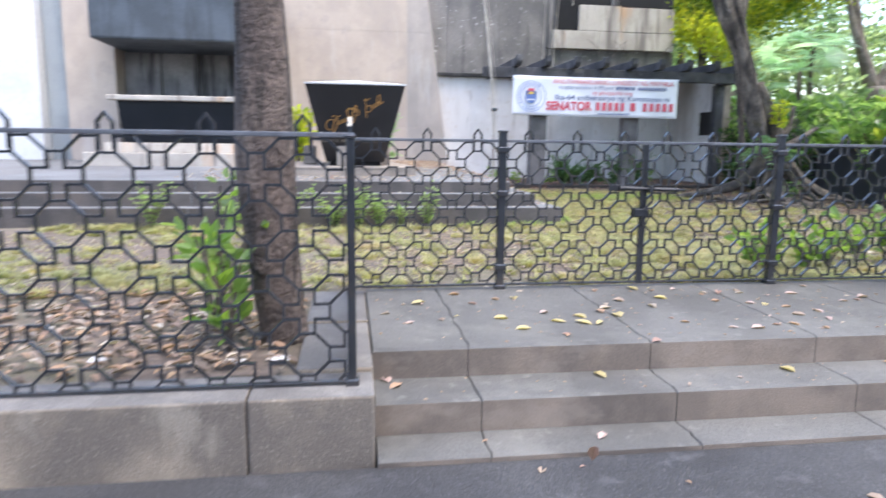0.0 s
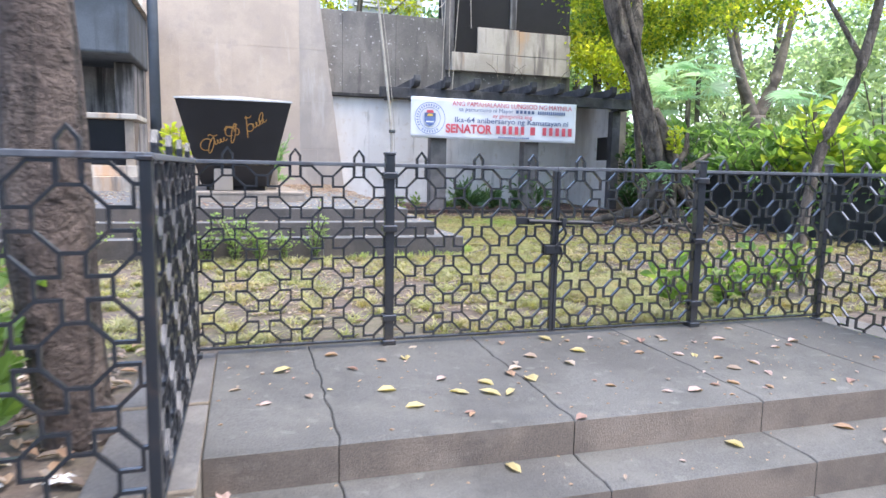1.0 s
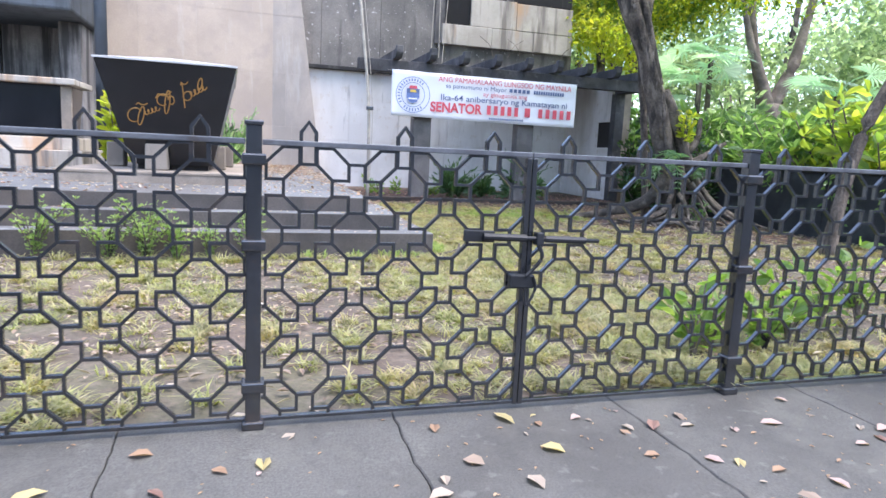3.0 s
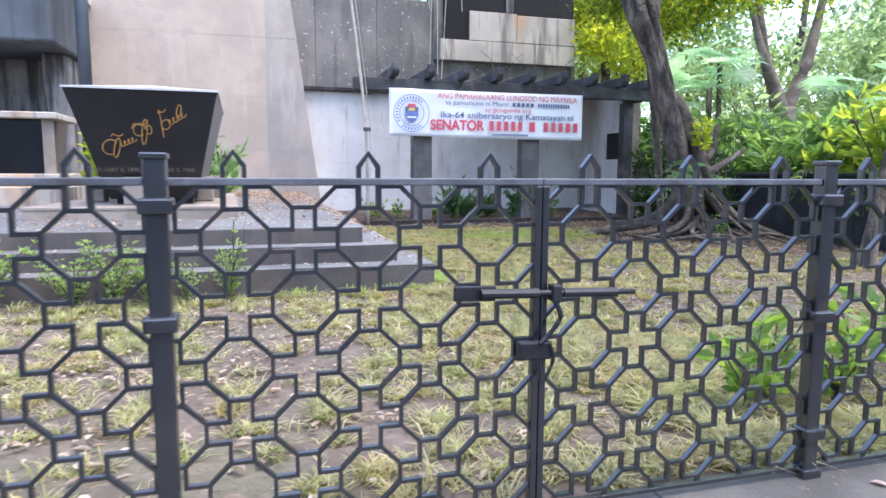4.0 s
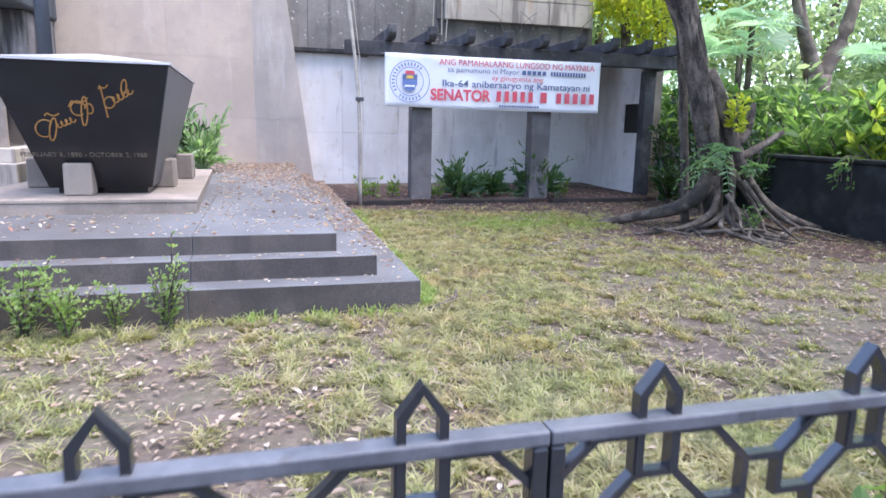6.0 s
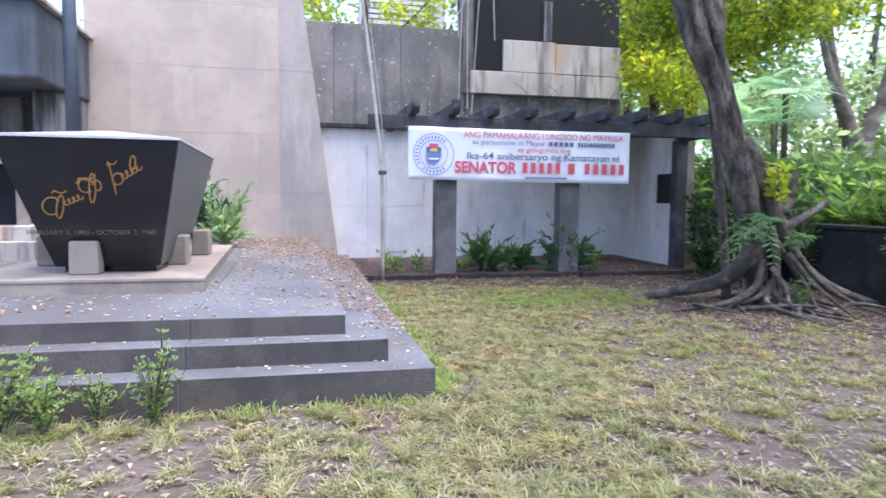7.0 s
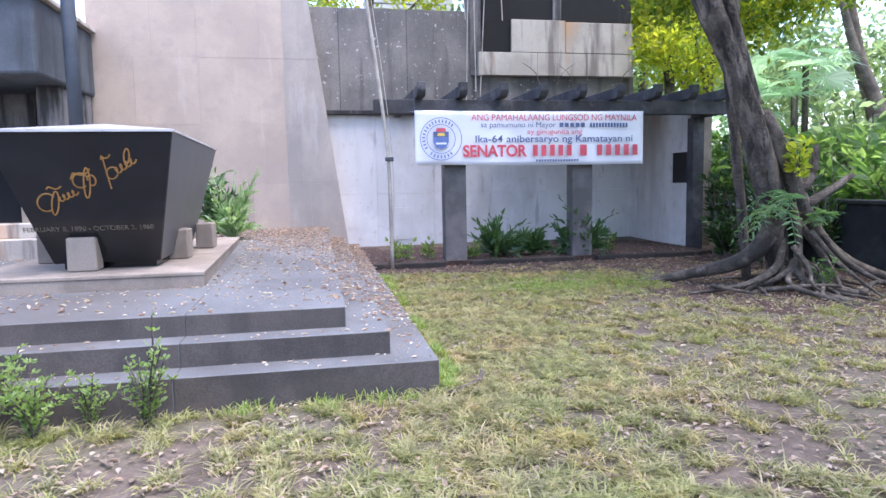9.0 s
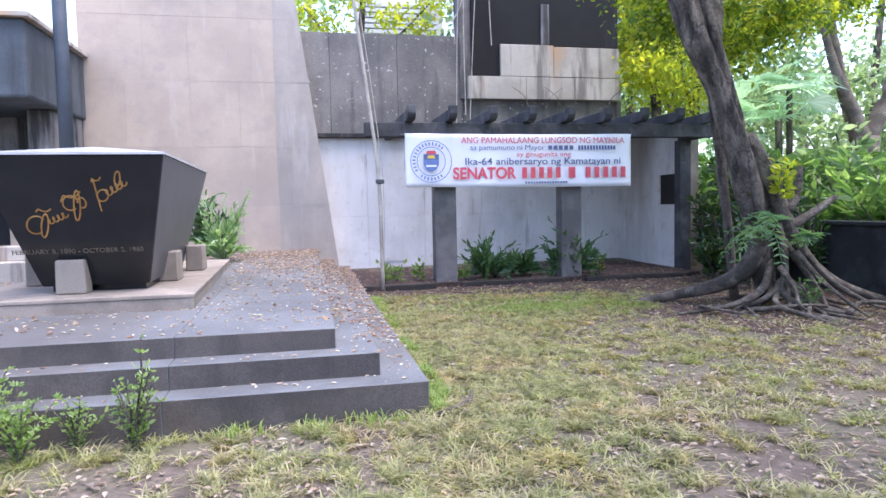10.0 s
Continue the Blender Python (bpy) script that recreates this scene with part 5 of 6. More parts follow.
def build_plants(rng):
    build_big_tree(rng)
    build_tree("street_tree", "brown-barked tree standing in the strip behind the front fence", [(-2.45, -0.92, -0.12), (-2.50, -0.92, 0.35), (-2.54, -0.93, 1.0), (-2.55, -0.95, 1.75), (-2.58, -0.95, 2.6), (-2.66, -0.9, 4.5)], [0.13, 0.138, 0.155, 0.122, 0.115, 0.10],
               [([(-2.65, -0.94, 3.2), (-3.3, -0.4, 4.6), (-4.0, 0.2, 5.6)], 0.09), ([(-2.7, -0.9, 4.4), (-2.3, -1.3, 5.6), (-1.6, -1.8, 6.3)], 0.09)],
               [(-3.9, 0.2, 6.2, 1.2), (-1.8, -1.8, 6.8, 1.2), (-2.8, -0.8, 6.6, 1.3)], 3500, 0.12, M["bark_brown"], M["leaf"], rng)
    st = [o for o in bpy.data.objects if o.name.startswith("street_tree")][0]
    for z, a, r in ((1.55, -1.9, 0.055), (0.95, -1.2, 0.06), (0.42, -1.75, 0.075), (2.05, -2.3, 0.05)):
        bm = bmesh.new()
        bmesh.ops.create_uvsphere(bm, u_segments=14, v_segments=9, radius=r)
        for v in bm.verts:
            v.co.x *= 0.75
            v.co.y *= 0.55
            v.co.z *= 1.35
            d = math.hypot(v.co.x, v.co.z) / r
            v.co.y *= 0.45 if d < 0.4 else 1.0
            v.co *= 1 + 0.25 * noise.noise(v.co * 22)
        bm.transform(Matrix.Translation((-2.53 + 0.125 * math.cos(a), -0.925 + 0.125 * math.sin(a), z)) @ Matrix.Rotation(a + math.pi / 2, 4, "Z"))
        part("knot", bm, M["bark_brown"], st, "healed bark knot", smooth=True)
    leafy_shrub("shoot_cluster", "green leafy shoots growing at the foot of the tree", "plant", (-2.72, -1.10, -0.08), rng, 0.62, 0.13, 60, 0.115, M["shrub"], "", 6)
    leafy_shrub("shoot_cluster", "green leafy shoots growing at the foot of the tree", "plant", (-2.85, -0.75, -0.08), rng, 0.85, 0.18, 70, 0.12, M["shrub"], "", 5)
    # saplings before the platform
    for x, y, h, s, c in ((-1.70, 4.18, 0.48, 0.21, 300), (-1.97, 4.2, 0.56, 0.25, 320), (-2.3, 4.22, 0.5, 0.22, 240), (-1.42, 4.30, 0.34, 0.12, 90), (-1.06, 4.24, 0.52, 0.14, 170), (-2.9, 4.2, 0.55, 0.25, 260), (-3.6, 4.2, 0.5, 0.25, 220), (-4.6, 4.2, 0.6, 0.25, 240)):
        leafy_shrub("sapling", "small bright green weedy sapling before the terrace", "plant", (x, y, ground_z(x, y) - 0.01), rng, h, s * 1.25, int(c * 3.4), 0.036, M["sapling"], "saplings before the platform", 14)
    leafy_shrub("sapling", "thin tall sapling with few leaves before the terrace", "plant", (-1.02, 4.30, -0.11), rng, 0.72, 0.05, 34, 0.05, M["sapling"], "saplings before the platform", 2)
    # plants beside the tomb
    for x, y, h in ((-1.68, 11.6, 1.0), (-1.85, 11.9, 1.55), (-1.5, 11.8, 0.7)):
        leafy_shrub("tomb_plant", "leafy green plant growing by the tan wall", "plant", (x, y, 0.55), rng, h, 0.20, 120, 0.20, M["bed_leaf"], "plants by the tomb", 7, 0.3)
    frond_plant("spider_plant", "arching bright strap-leaved plant on the platform", "plant", (-1.34, 11.35, 0.53), rng, 46, 0.66, M["strap_pale"], 0.22, 2.1, "", False)
    leafy_shrub("tomb_plant", "leafy green plant behind the black tomb", "plant", (-3.15, 9.6, 0.5), rng, 1.2, 0.3, 200, 0.2, M["leaf_lit"], "plants by the tomb", 7)
    # bed under the pergola
    for x, y, s in ((3.16, 11.05, 0.92), (3.36, 11.15, 0.7), (3.95, 11.3, 0.5), (4.66, 11.15, 0.62), (4.84, 11.05, 0.95)):
        frond_plant("bed_plant", "dark green arching leafy plant in the bed", "plant", (x, y, 0.11), rng, 24, 0.82 * s, M["bed_leaf"], 0.25, 1.5, "bed plants", False)
    for x, y in ((1.55, 11.0), (1.95, 11.2), (1.35, 10.95), (2.75, 10.95), (5.3, 11.0)):
        leafy_shrub("bed_seedling", "small pale green seedling in the bed", "plant", (x, y, 0.11), rng, 0.34, 0.12, 50, 0.10, M["shrub"], "bed seedlings", 4)
    # ferns on the big tree
    for x, y, z, L in ((5.98, 7.2, 1.2, 0.8), (5.92, 7.2, 1.0, 0.9), (6.5, 7.1, 0.95, 0.45)):
        frond_plant("tree_fern", "green fern growing on the trunk", "fern", (x, y, z), rng, 6, L, M["trunk_fern"], 0.17, 0.4, "ferns on the trunk", arc=(2.6, 4.3))
    leafy_shrub("tree_orchid", "yellow-green epiphyte upright on the trunk", "plant", (6.08, 7.2, 1.35), rng, 0.6, 0.10, 110, 0.11, M["leaf_lit"], "", 6)
    leafy_shrub("root_plant", "small green plant between the roots", "plant", (6.25, 6.85, 0.0), rng, 0.4, 0.15, 60, 0.08, M["fern"], "", 5)
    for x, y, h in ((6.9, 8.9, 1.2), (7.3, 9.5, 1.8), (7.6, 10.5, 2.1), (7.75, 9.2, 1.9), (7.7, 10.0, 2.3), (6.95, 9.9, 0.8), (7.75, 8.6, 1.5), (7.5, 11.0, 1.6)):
        leafy_shrub("understory_plant", "leafy plant behind the fig tree, its green darkened for the shade", "plant", (x, y, ground_z(x, y)), rng, h, 0.30, 260, 0.15, M["leaf_dark"], "understory plants", 9)
    # big-leaved plant just inside the gate
    for x, y, h in ((1.32, 0.58, 0.42), (1.55, 0.72, 0.46), (1.85, 0.62, 0.36), (2.2, 0.8, 0.46), (2.6, 0.95, 0.5), (3.0, 1.0, 0.55)):
        leafy_shrub("gate_plant", "green broad-leaved plant behind the fence", "plant", (x, y, ground_z(x, y)), rng, h, 0.20, 60, 0.10, M["shrub"], "plants behind the fence", 6, 0.55)


build_plants(np.random.default_rng(11))


# ---- trees and hedges beyond ----
def fan_palm(at, rng, height, leaves):
    """Palm with a slim stem and round fans of narrow pleats on long stalks."""
    t = thing("fan_palm", "pale green fan palm beyond the garden wall", "palm", "fan palms", at=at)
    part("stem", tube([(0, 0, -0.3), (0.04, 0, height * 0.5), (0, 0, height)], [0.09, 0.075, 0.07], 8), M["bark"], t)
    for i in range(leaves):
        a = 2 * math.pi * i / leaves + rng.normal() * 0.3
        out = Vector((math.cos(a), math.sin(a), 0))
        up = -0.2 + 0.9 * rng.random()
        hub = Vector((0, 0, height)) + out * (0.55 + 0.3 * rng.random()) + Vector((0, 0, up * 0.8))
        lf = part("leaf_stalk", tube(curve_pts([(0, 0, height - 0.05), (out.x * 0.25, out.y * 0.25, height + up * 0.55), tuple(hub)], 6), [0.014] * 6, 5), M["palm_leaf"], t)
        d = (out + Vector((0, 0, -0.15 + 0.3 * up))).normalized()
        side = d.cross(Vector((0, 0, 1))).normalized()
        face = side.cross(d)
        tilt = rng.normal() * 0.35
        side, face = side * math.cos(tilt) + face * math.sin(tilt), face * math.cos(tilt) - side * math.sin(tilt)
        bm, R0 = bmesh.new(), 0.52 + 0.2 * rng.random()
        for k in range(19):
            b = radians(-125 + 250 * k / 18)
            w = d * math.cos(b) + side * math.sin(b)
            q = (side * math.cos(b) - d * math.sin(b)) * (R0 * 0.055)
            r = R0 * (0.88 + 0.2 * rng.random())
            drop = Vector((0, 0, -0.16 * r)) + face * 0.02
            v = [bm.verts.new(p) for p in (hub, hub + w * r * 0.62 + q, hub + w * r + drop, hub + w * r * 0.62 - q + face * 0.015)]
            bm.faces.new(v)
        part("fan", bm, M["palm_leaf"], lf)


def build_beyond(rng):
    build_tree("forked_tree", "pale forked tree beyond the garden wall", [(13.85, 13.7, -0.1), (13.8, 13.7, 1.3), (13.75, 13.7, 2.95)], [0.33, 0.27, 0.30],
               [([(13.75, 13.7, 2.8), (13.2, 13.7, 3.9), (12.75, 13.7, 4.8), (12.3, 13.8, 6.4)], 0.19), ([(13.8, 13.7, 2.8), (14.3, 13.6, 4.0), (14.6, 13.6, 5.2), (15.0, 13.5, 7.2)], 0.22), ([(13.7, 13.8, 2.8), (13.35, 14.0, 4.2), (13.05, 14.0, 5.4), (12.9, 14.1, 7.0)], 0.20)],
               [(12.2, 13.8, 7.8, 1.6), (15.4, 13.0, 8.4, 1.4), (12.9, 14.0, 8.6, 1.3), (12.0, 12.0, 7.6, 1.4)], 6000, 0.16, M["bark_pale"], M["leaf_lit"], rng)
    # second limb and last four crown clumps: unseen, added to shade landing and lawn
    build_tree("slender_tree", "slender leaning dark tree by the garden wall", [(6.45, 4.45, -0.1), (6.5, 4.4, 0.6), (6.75, 4.4, 1.6), (7.3, 4.35, 2.8), (7.6, 4.3, 4.5)], [0.10, 0.085, 0.08, 0.08, 0.06],
               [([(7.3, 4.35, 2.8), (7.0, 4.8, 3.8), (6.8, 5.4, 4.8)], 0.05), ([(7.5, 4.3, 3.8), (6.2, 3.0, 5.2), (4.6, 1.4, 5.9), (3.0, 0.0, 6.2)], 0.055)], [(7.6, 4.2, 5.2, 1.0), (6.8, 5.4, 5.4, 0.9), (8.4, 5.0, 5.0, 0.9), (4.3, 1.2, 6.0, 1.5), (5.7, 2.6, 5.9, 1.3), (2.8, -0.3, 6.4, 1.3), (5.6, 0.0, 6.0, 1.3)], 8000, 0.12, M["bark"], M["leaf_lit"], rng)
    for x, y, l in ((10.6, 17.6, 0.3), (14.5, 8.5, -0.2), (19.5, 11.0, 0.5), (10.0, 15.5, 0.2), (16, 6.0, 0.3)):
        cr = [(x + l * 2 + rng.normal() * 1.4, y + rng.normal() * 1.4, 6.0 + rng.random() * 3.0, 1.2 + 0.6 * rng.random()) for _ in range(7)]
        build_tree("park_tree", "tall slim park tree with light green crown beyond the wall", [(x, y, -0.2), (x + l * 0.5, y, 2.0), (x + l, y, 4.5), (x + l * 1.6, y, 7.5)], [0.17, 0.14, 0.12, 0.07],
                   [([(x + l, y, 4.0), (x + l + 0.8, y + 0.4, 5.6), (x + l + 1.4, y + 0.6, 6.8)], 0.06), ([(x + l, y, 3.6), (x + l - 0.9, y - 0.4, 5.4), (x + l - 1.4, y - 0.2, 6.6)], 0.06)], cr, 8000, 0.13, M["bark"], M["leaf_mid"], rng)
    build_tree("park_tree", "yellow-green leafy tree rising behind the pergola's corner", [(9.0, 15.2, -0.2), (8.9, 15.1, 2.5), (8.6, 14.8, 4.6), (8.4, 14.6, 6.5)], [0.16, 0.13, 0.11, 0.06],
               [([(8.7, 14.9, 3.8), (8.2, 14.2, 4.4), (7.8, 13.6, 4.7)], 0.05), ([(8.6, 14.8, 4.4), (9.2, 15.2, 5.2), (9.6, 15.4, 6.0)], 0.05)],
               [(7.8, 13.7, 4.5, 0.95), (8.6, 14.6, 5.2, 1.2), (9.4, 15.2, 4.2, 1.1), (8.2, 14.4, 6.4, 1.1), (7.7, 14.6, 5.4, 0.9), (9.2, 15.0, 6.4, 1.1)], 5200, 0.16, M["bark"], M["leaf_lit"], rng)
    build_tree("yard_tree", "yellow-green leafy tree behind the upper grey wall", [(1.2, 17.2, -0.2), (1.3, 17.1, 2.5), (1.5, 17.0, 5.0), (1.7, 16.9, 7.5)], [0.15, 0.13, 0.10, 0.06],
               [([(1.5, 17.0, 4.6), (0.8, 16.6, 5.6), (0.1, 16.4, 6.4)], 0.05), ([(1.5, 17.0, 5.0), (2.5, 16.6, 5.8), (3.3, 16.4, 6.6)], 0.05)],
               [(-0.1, 16.4, 6.3, 0.8), (0.7, 16.5, 5.9, 0.6), (2.3, 16.5, 6.2, 0.6), (3.3, 16.4, 6.5, 0.6), (1.4, 16.8, 7.0, 0.9), (3.0, 16.2, 5.9, 0.45)], 1300, 0.15, M["bark"], M["leaf_lit"], rng)
    # creepers hanging over the garden wall
    for y, drop, n in ((5.55, 0.75, 90), (4.3, 0.45, 60), (6.9, 0.35, 40), (3.2, 0.6, 60), (2.2, 0.4, 45)):
        c = thing("wall_creeper", "green creeper hanging over the dark garden wall", "creeper", "wall creepers", at=(7.9, y, 1.06))
        pos, head = [], []
        for k in range(6):
            dy, L = rng.normal() * 0.22, drop * (0.5 + 0.6 * rng.random())
            pts = curve_pts([(0.15, dy * 0.6, 0.06), (-0.06, dy * 0.8, 0.04), (-0.07, dy, -L * 0.5), (-0.06, dy * 1.15, -L)], 10)
            part("runner", tube(pts, [0.005] * 10, 4), M["bark"], c)
            for q in range(n // 6):
                p = pts[int(rng.integers(1, 10))]
                pos.append(p + Vector((-0.03 * rng.random(), 0.05 * rng.normal(), 0.03 * rng.normal())))
                head.append((-0.6, rng.normal() * 0.6, -0.7))
        part("foliage", leaf_mesh("foliage", pos, 0.07 + 0.07 * rng.random(len(pos)), M["hedge_leaf"], rng, 0.45, heading=head), None, c)
    # fan palms
    for x, y, h, n in ((10.3, 12.5, 3.3, 11), (11.3, 13.4, 4.1, 11), (9.4, 13.6, 2.5, 9), (12.9, 10.6, 3.0, 9)):
        fan_palm((x, y, -0.1), rng, h, n)
    # hedge shrubs behind the wall
    mats = [M["hedge_leaf"], M["hedge_leaf"], M["shrub"], M["leaf_mid"]]
    for i in range(26):
        y = -1.0 + 0.62 * i + rng.normal() * 0.2
        x = 8.75 + rng.random() * 1.1
        h = 1.5 + rng.random() * 0.9
        m = mats[int(rng.integers(2, 4))] if 4.4 < y < 7.4 else mats[0]
        leafy_shrub("hedge_shrub", "dense broad-leaved shrub behind the garden wall", "shrub", (x, y, -0.05), rng, h, 0.75, 430, 0.29, m, "hedge shrubs", 11)
    for x, y, h in ((10.0, 9.6, 2.2), (10.6, 10.8, 2.3), (9.7, 11.6, 2.2), (11.3, 12.0, 2.3), (10.9, 9.2, 2.1), (9.5, 8.3, 2.2)):
        leafy_shrub("hedge_shrub", "dense dark-green broad-leaved shrub behind the garden wall", "shrub", (x, y, -0.05), rng, h, 0.85, 620, 0.24, M["hedge_leaf"], "hedge shrubs", 12)
    for i in range(14):
        x, y = 10.2 + rng.random() * 3.0, -1 + 1.1 * i + rng.normal() * 0.4
        if 4.3 < y < 8.3 or (9.0 < y < 13.6 and x > 10.8):
            continue
        # two of three shrubs use the haze-paled green
        leafy_shrub("tall_shrub", "tall sunlit shrub further behind the wall", "shrub", (x, y, -0.1), rng, 2.4 + 1.4 * rng.random(), 1.1, 520, 0.30, (M["leaf_hazed"], M["shrub"], M["leaf_hazed"])[i % 3], "tall shrubs", 12)


build_beyond(np.random.default_rng(23))


def build_far_woods(rng):
    """Loose woods closing the park behind and to the side."""
    cs, rs = [], []
    for i in range(150):
        a = radians(-25 + 150 * rng.random())
        d = 20 + 22 * rng.random()
        if 0.38 < a < 0.70 and rng.random() < 0.2:
            continue
        x, y, z = 4 + d * math.cos(a), 4 + d * math.sin(a), 0.8 + 8.5 * rng.random() ** 1.3
        if 0.88 < x / max(y, 0.1) < 1.05 and z > 0.2 * math.hypot(x, y):
            continue
        cs.append((x, y, z))
        rs.append(1.5 + 1.8 * rng.random())
    for i in range(22):
        cs.append((-3 + 9 * rng.random(), 18 + 5 * rng.random(), 4.5 + 4 * rng.random()))
        rs.append(1.1 + 0.8 * rng.random())
    for i in range(34):
        a, d = radians(38 + 34 * rng.random()), 23 + 4 * rng.random()
        cs.append((d * math.cos(a), d * math.sin(a), 1.5 + 6.0 * rng.random()))
        rs.append(1.3 + 0.9 * rng.random())
    n = 150000
    ob = part("far_woods", leaf_mesh("far_woods", clump_points(rng, cs, rs, n, 0.2), 0.13 + 0.18 * rng.random(n), M["leaf_hazed"], rng, 0.6), M["leaf_hazed"])
    tagged(ob, "far woods closing the park, leaf green paled for haze", "woods", kind="stuff")
    bm = bmesh.new()
    for i in range(40):
        a = radians(-20 + 140 * rng.random())
        d = 20 + 16 * rng.random()
        x, y = 4 + d * math.cos(a), 4 + d * math.sin(a)
        tube([(x, y, -0.6), (x + rng.normal() * 0.4, y, 4), (x + rng.normal(), y, 9)], [0.22, 0.17, 0.08], 6, bm)
    ob = part("far_trunks", bm, M["bark"])
    tagged(ob, "dark far trunks in the woods", "tree trunks", kind="stuff")


build_far_woods(np.random.default_rng(5))


# ---- grass and litter ----
def on_platform(x, y):
    """Top of the platform or soil at a point."""
    if y > 4.42 and x < 0.89:
        for x1, y0, z0, r in ((0.25, 4.915, 0.495, 0.09), (0.567, 4.68, 0.335, 0.03), (0.89, 4.42, 0.16, 0.03)):
            if x < x1 and y > y0:
                return z0 + r * (y - y0) / (14.0 - y0)
    return None


def build_grass(rng):
    verts, faces = [], []
    made = 0
    while made < 24000:
        x, y = -6 + 13.8 * rng.random(), 0.15 + 10.0 * rng.random() ** 1.25
        if x < 0.93 and y > 4.36 or (bare_soil(x, y) and rng.random() < 0.93):
            continue
        dens = 0.22 + 0.34 * noise.noise(Vector((x * 0.8, y * 0.8, 1.0))) + 0.35 * noise.noise(Vector((x * 2.6, y * 2.6, 2.0))) + 1.1 * noise.noise(Vector((x * 7, y * 7, 6.0)))
        dens += 0.10 * (y > 5.5) - 0.38 * min(max((x - 1.8 - 0.25 * max(y - 5, 0)) / 2.6, 0), 1) - 0.2 * min(max((4.6 - y) / 1.5, 0), 1) * min(abs(x - 1.5) / 1.3, 1) + 0.12 * (y < 4.2) * max(0, 1 - abs(x - 1.4) / 0.9) - 0.26 * (y < 4.4) * min(max((0.4 - x) / 1.0, 0), 1)
        if rng.random() > dens:
            continue
        made += 1
        z = ground_z(x, y) - 0.004
        tall = (0.020 + 0.036 * rng.random()) * (1.0 + 0.1 * (y < 4.6)) * (1.3 if abs(x - 1.0) < 0.15 or (y > 4.0 and y < 4.42 and x < 1) else 1.0)
        for b in range(9):
            a = rng.random() * 2 * math.pi
            l = tall * (0.6 + 0.8 * rng.random())
            lean = 0.8 + 1.7 * rng.random()
            ox, oy = x + rng.normal() * 0.026, y + rng.normal() * 0.026
            w = 0.0025 + 0.0025 * rng.random()
            cx, cy = math.cos(a), math.sin(a)
            k = len(verts)
            verts += [(ox - cy * w, oy + cx * w, z), (ox + cy * w, oy - cx * w, z), (ox + cx * l * lean * 0.5 + cy * w, oy + cy * l * lean * 0.5 - cx * w, z + l * 0.7), (ox + cx * l * lean * 0.5 - cy * w, oy + cy * l * lean * 0.5 + cx * w, z + l * 0.7), (ox + cx * l * lean * 1.2, oy + cy * l * lean * 1.2, z + l * 0.85)]
            faces += [(k, k + 1, k + 2, k + 3), (k + 3, k + 2, k + 4)]
    me = bpy.data.meshes.new("grass")
    me.from_pydata(verts, [], faces)
    me.materials.append(M["grass"])
    tagged(part("grass", me, None), "sparse yellow-green grass on trampled soil", "grass", kind="stuff")
    # longer tufts along the platform's edges
    verts, faces = [], []
    for i in range(2300):
        if i > 900:
            x, y = 3.4 + 0.75 * rng.normal(), 8.35 + 0.32 * rng.normal()
            if bare_soil(x, y):
                continue
        elif i % 3:
            x, y = 0.94 + 0.16 * rng.random() ** 1.6, 4.4 + 5.2 * rng.random() ** 1.5
        else:
            x, y = 0.9 - 1.5 * rng.random() ** 1.4, 4.40 - 0.22 * rng.random() ** 1.5
        if noise.noise(Vector((x * 2.5, y * 2.5, 4.0))) < -0.12 or (i < 900 and i % 3 == 0 and rng.random() < 0.8):
            continue
        z = ground_z(x, y) - 0.004
        for b in range(7):
            a = rng.random() * 2 * math.pi
            l = (0.04 + 0.07 * rng.random()) * (0.6 if i > 900 else 1.0)
            ox, oy, w = x + 0.01 * rng.normal(), y + 0.01 * rng.normal(), 0.003 + 0.002 * rng.random()
            ox = max(ox, 0.905) if y > 4.42 else ox
            cx, cy = math.cos(a), math.sin(a)
            r = 0.25 + 0.5 * rng.random()
            k = len(verts)
            verts += [(ox - cy * w, oy + cx * w, z), (ox + cy * w, oy - cx * w, z), (ox + cx * l * r * 0.5 + cy * w, oy + cy * l * r * 0.5 - cx * w, z + l * 0.75), (ox + cx * l * r * 0.5 - cy * w, oy + cy * l * r * 0.5 + cx * w, z + l * 0.75), (ox + cx * l * r * 1.3, oy + cy * l * r * 1.3, z + l * 0.95)]
            faces += [(k, k + 1, k + 2, k + 3), (k + 3, k + 2, k + 4)]
    me = bpy.data.meshes.new("edge_grass")
    me.from_pydata(verts, [], faces)
    me.materials.append(M["grass_lush"])
    tagged(part("edge_grass", me, None), "fresh green grass tufts along the lawn's edges", "grass", kind="stuff")
    tw = thing("broken_branch", "short broken branch lying by the platform's corner", "branch")
    part("wood", tube(curve_pts([(0.93, 4.30, -0.06), (1.08, 4.40, -0.055), (1.20, 4.47, -0.03), (1.24, 4.55, 0.03)], 10), [0.018, 0.02, 0.022, 0.022, 0.021, 0.02, 0.02, 0.018, 0.016, 0.01], 7, None, 0.3, 4), M["root"], tw, smooth=True)


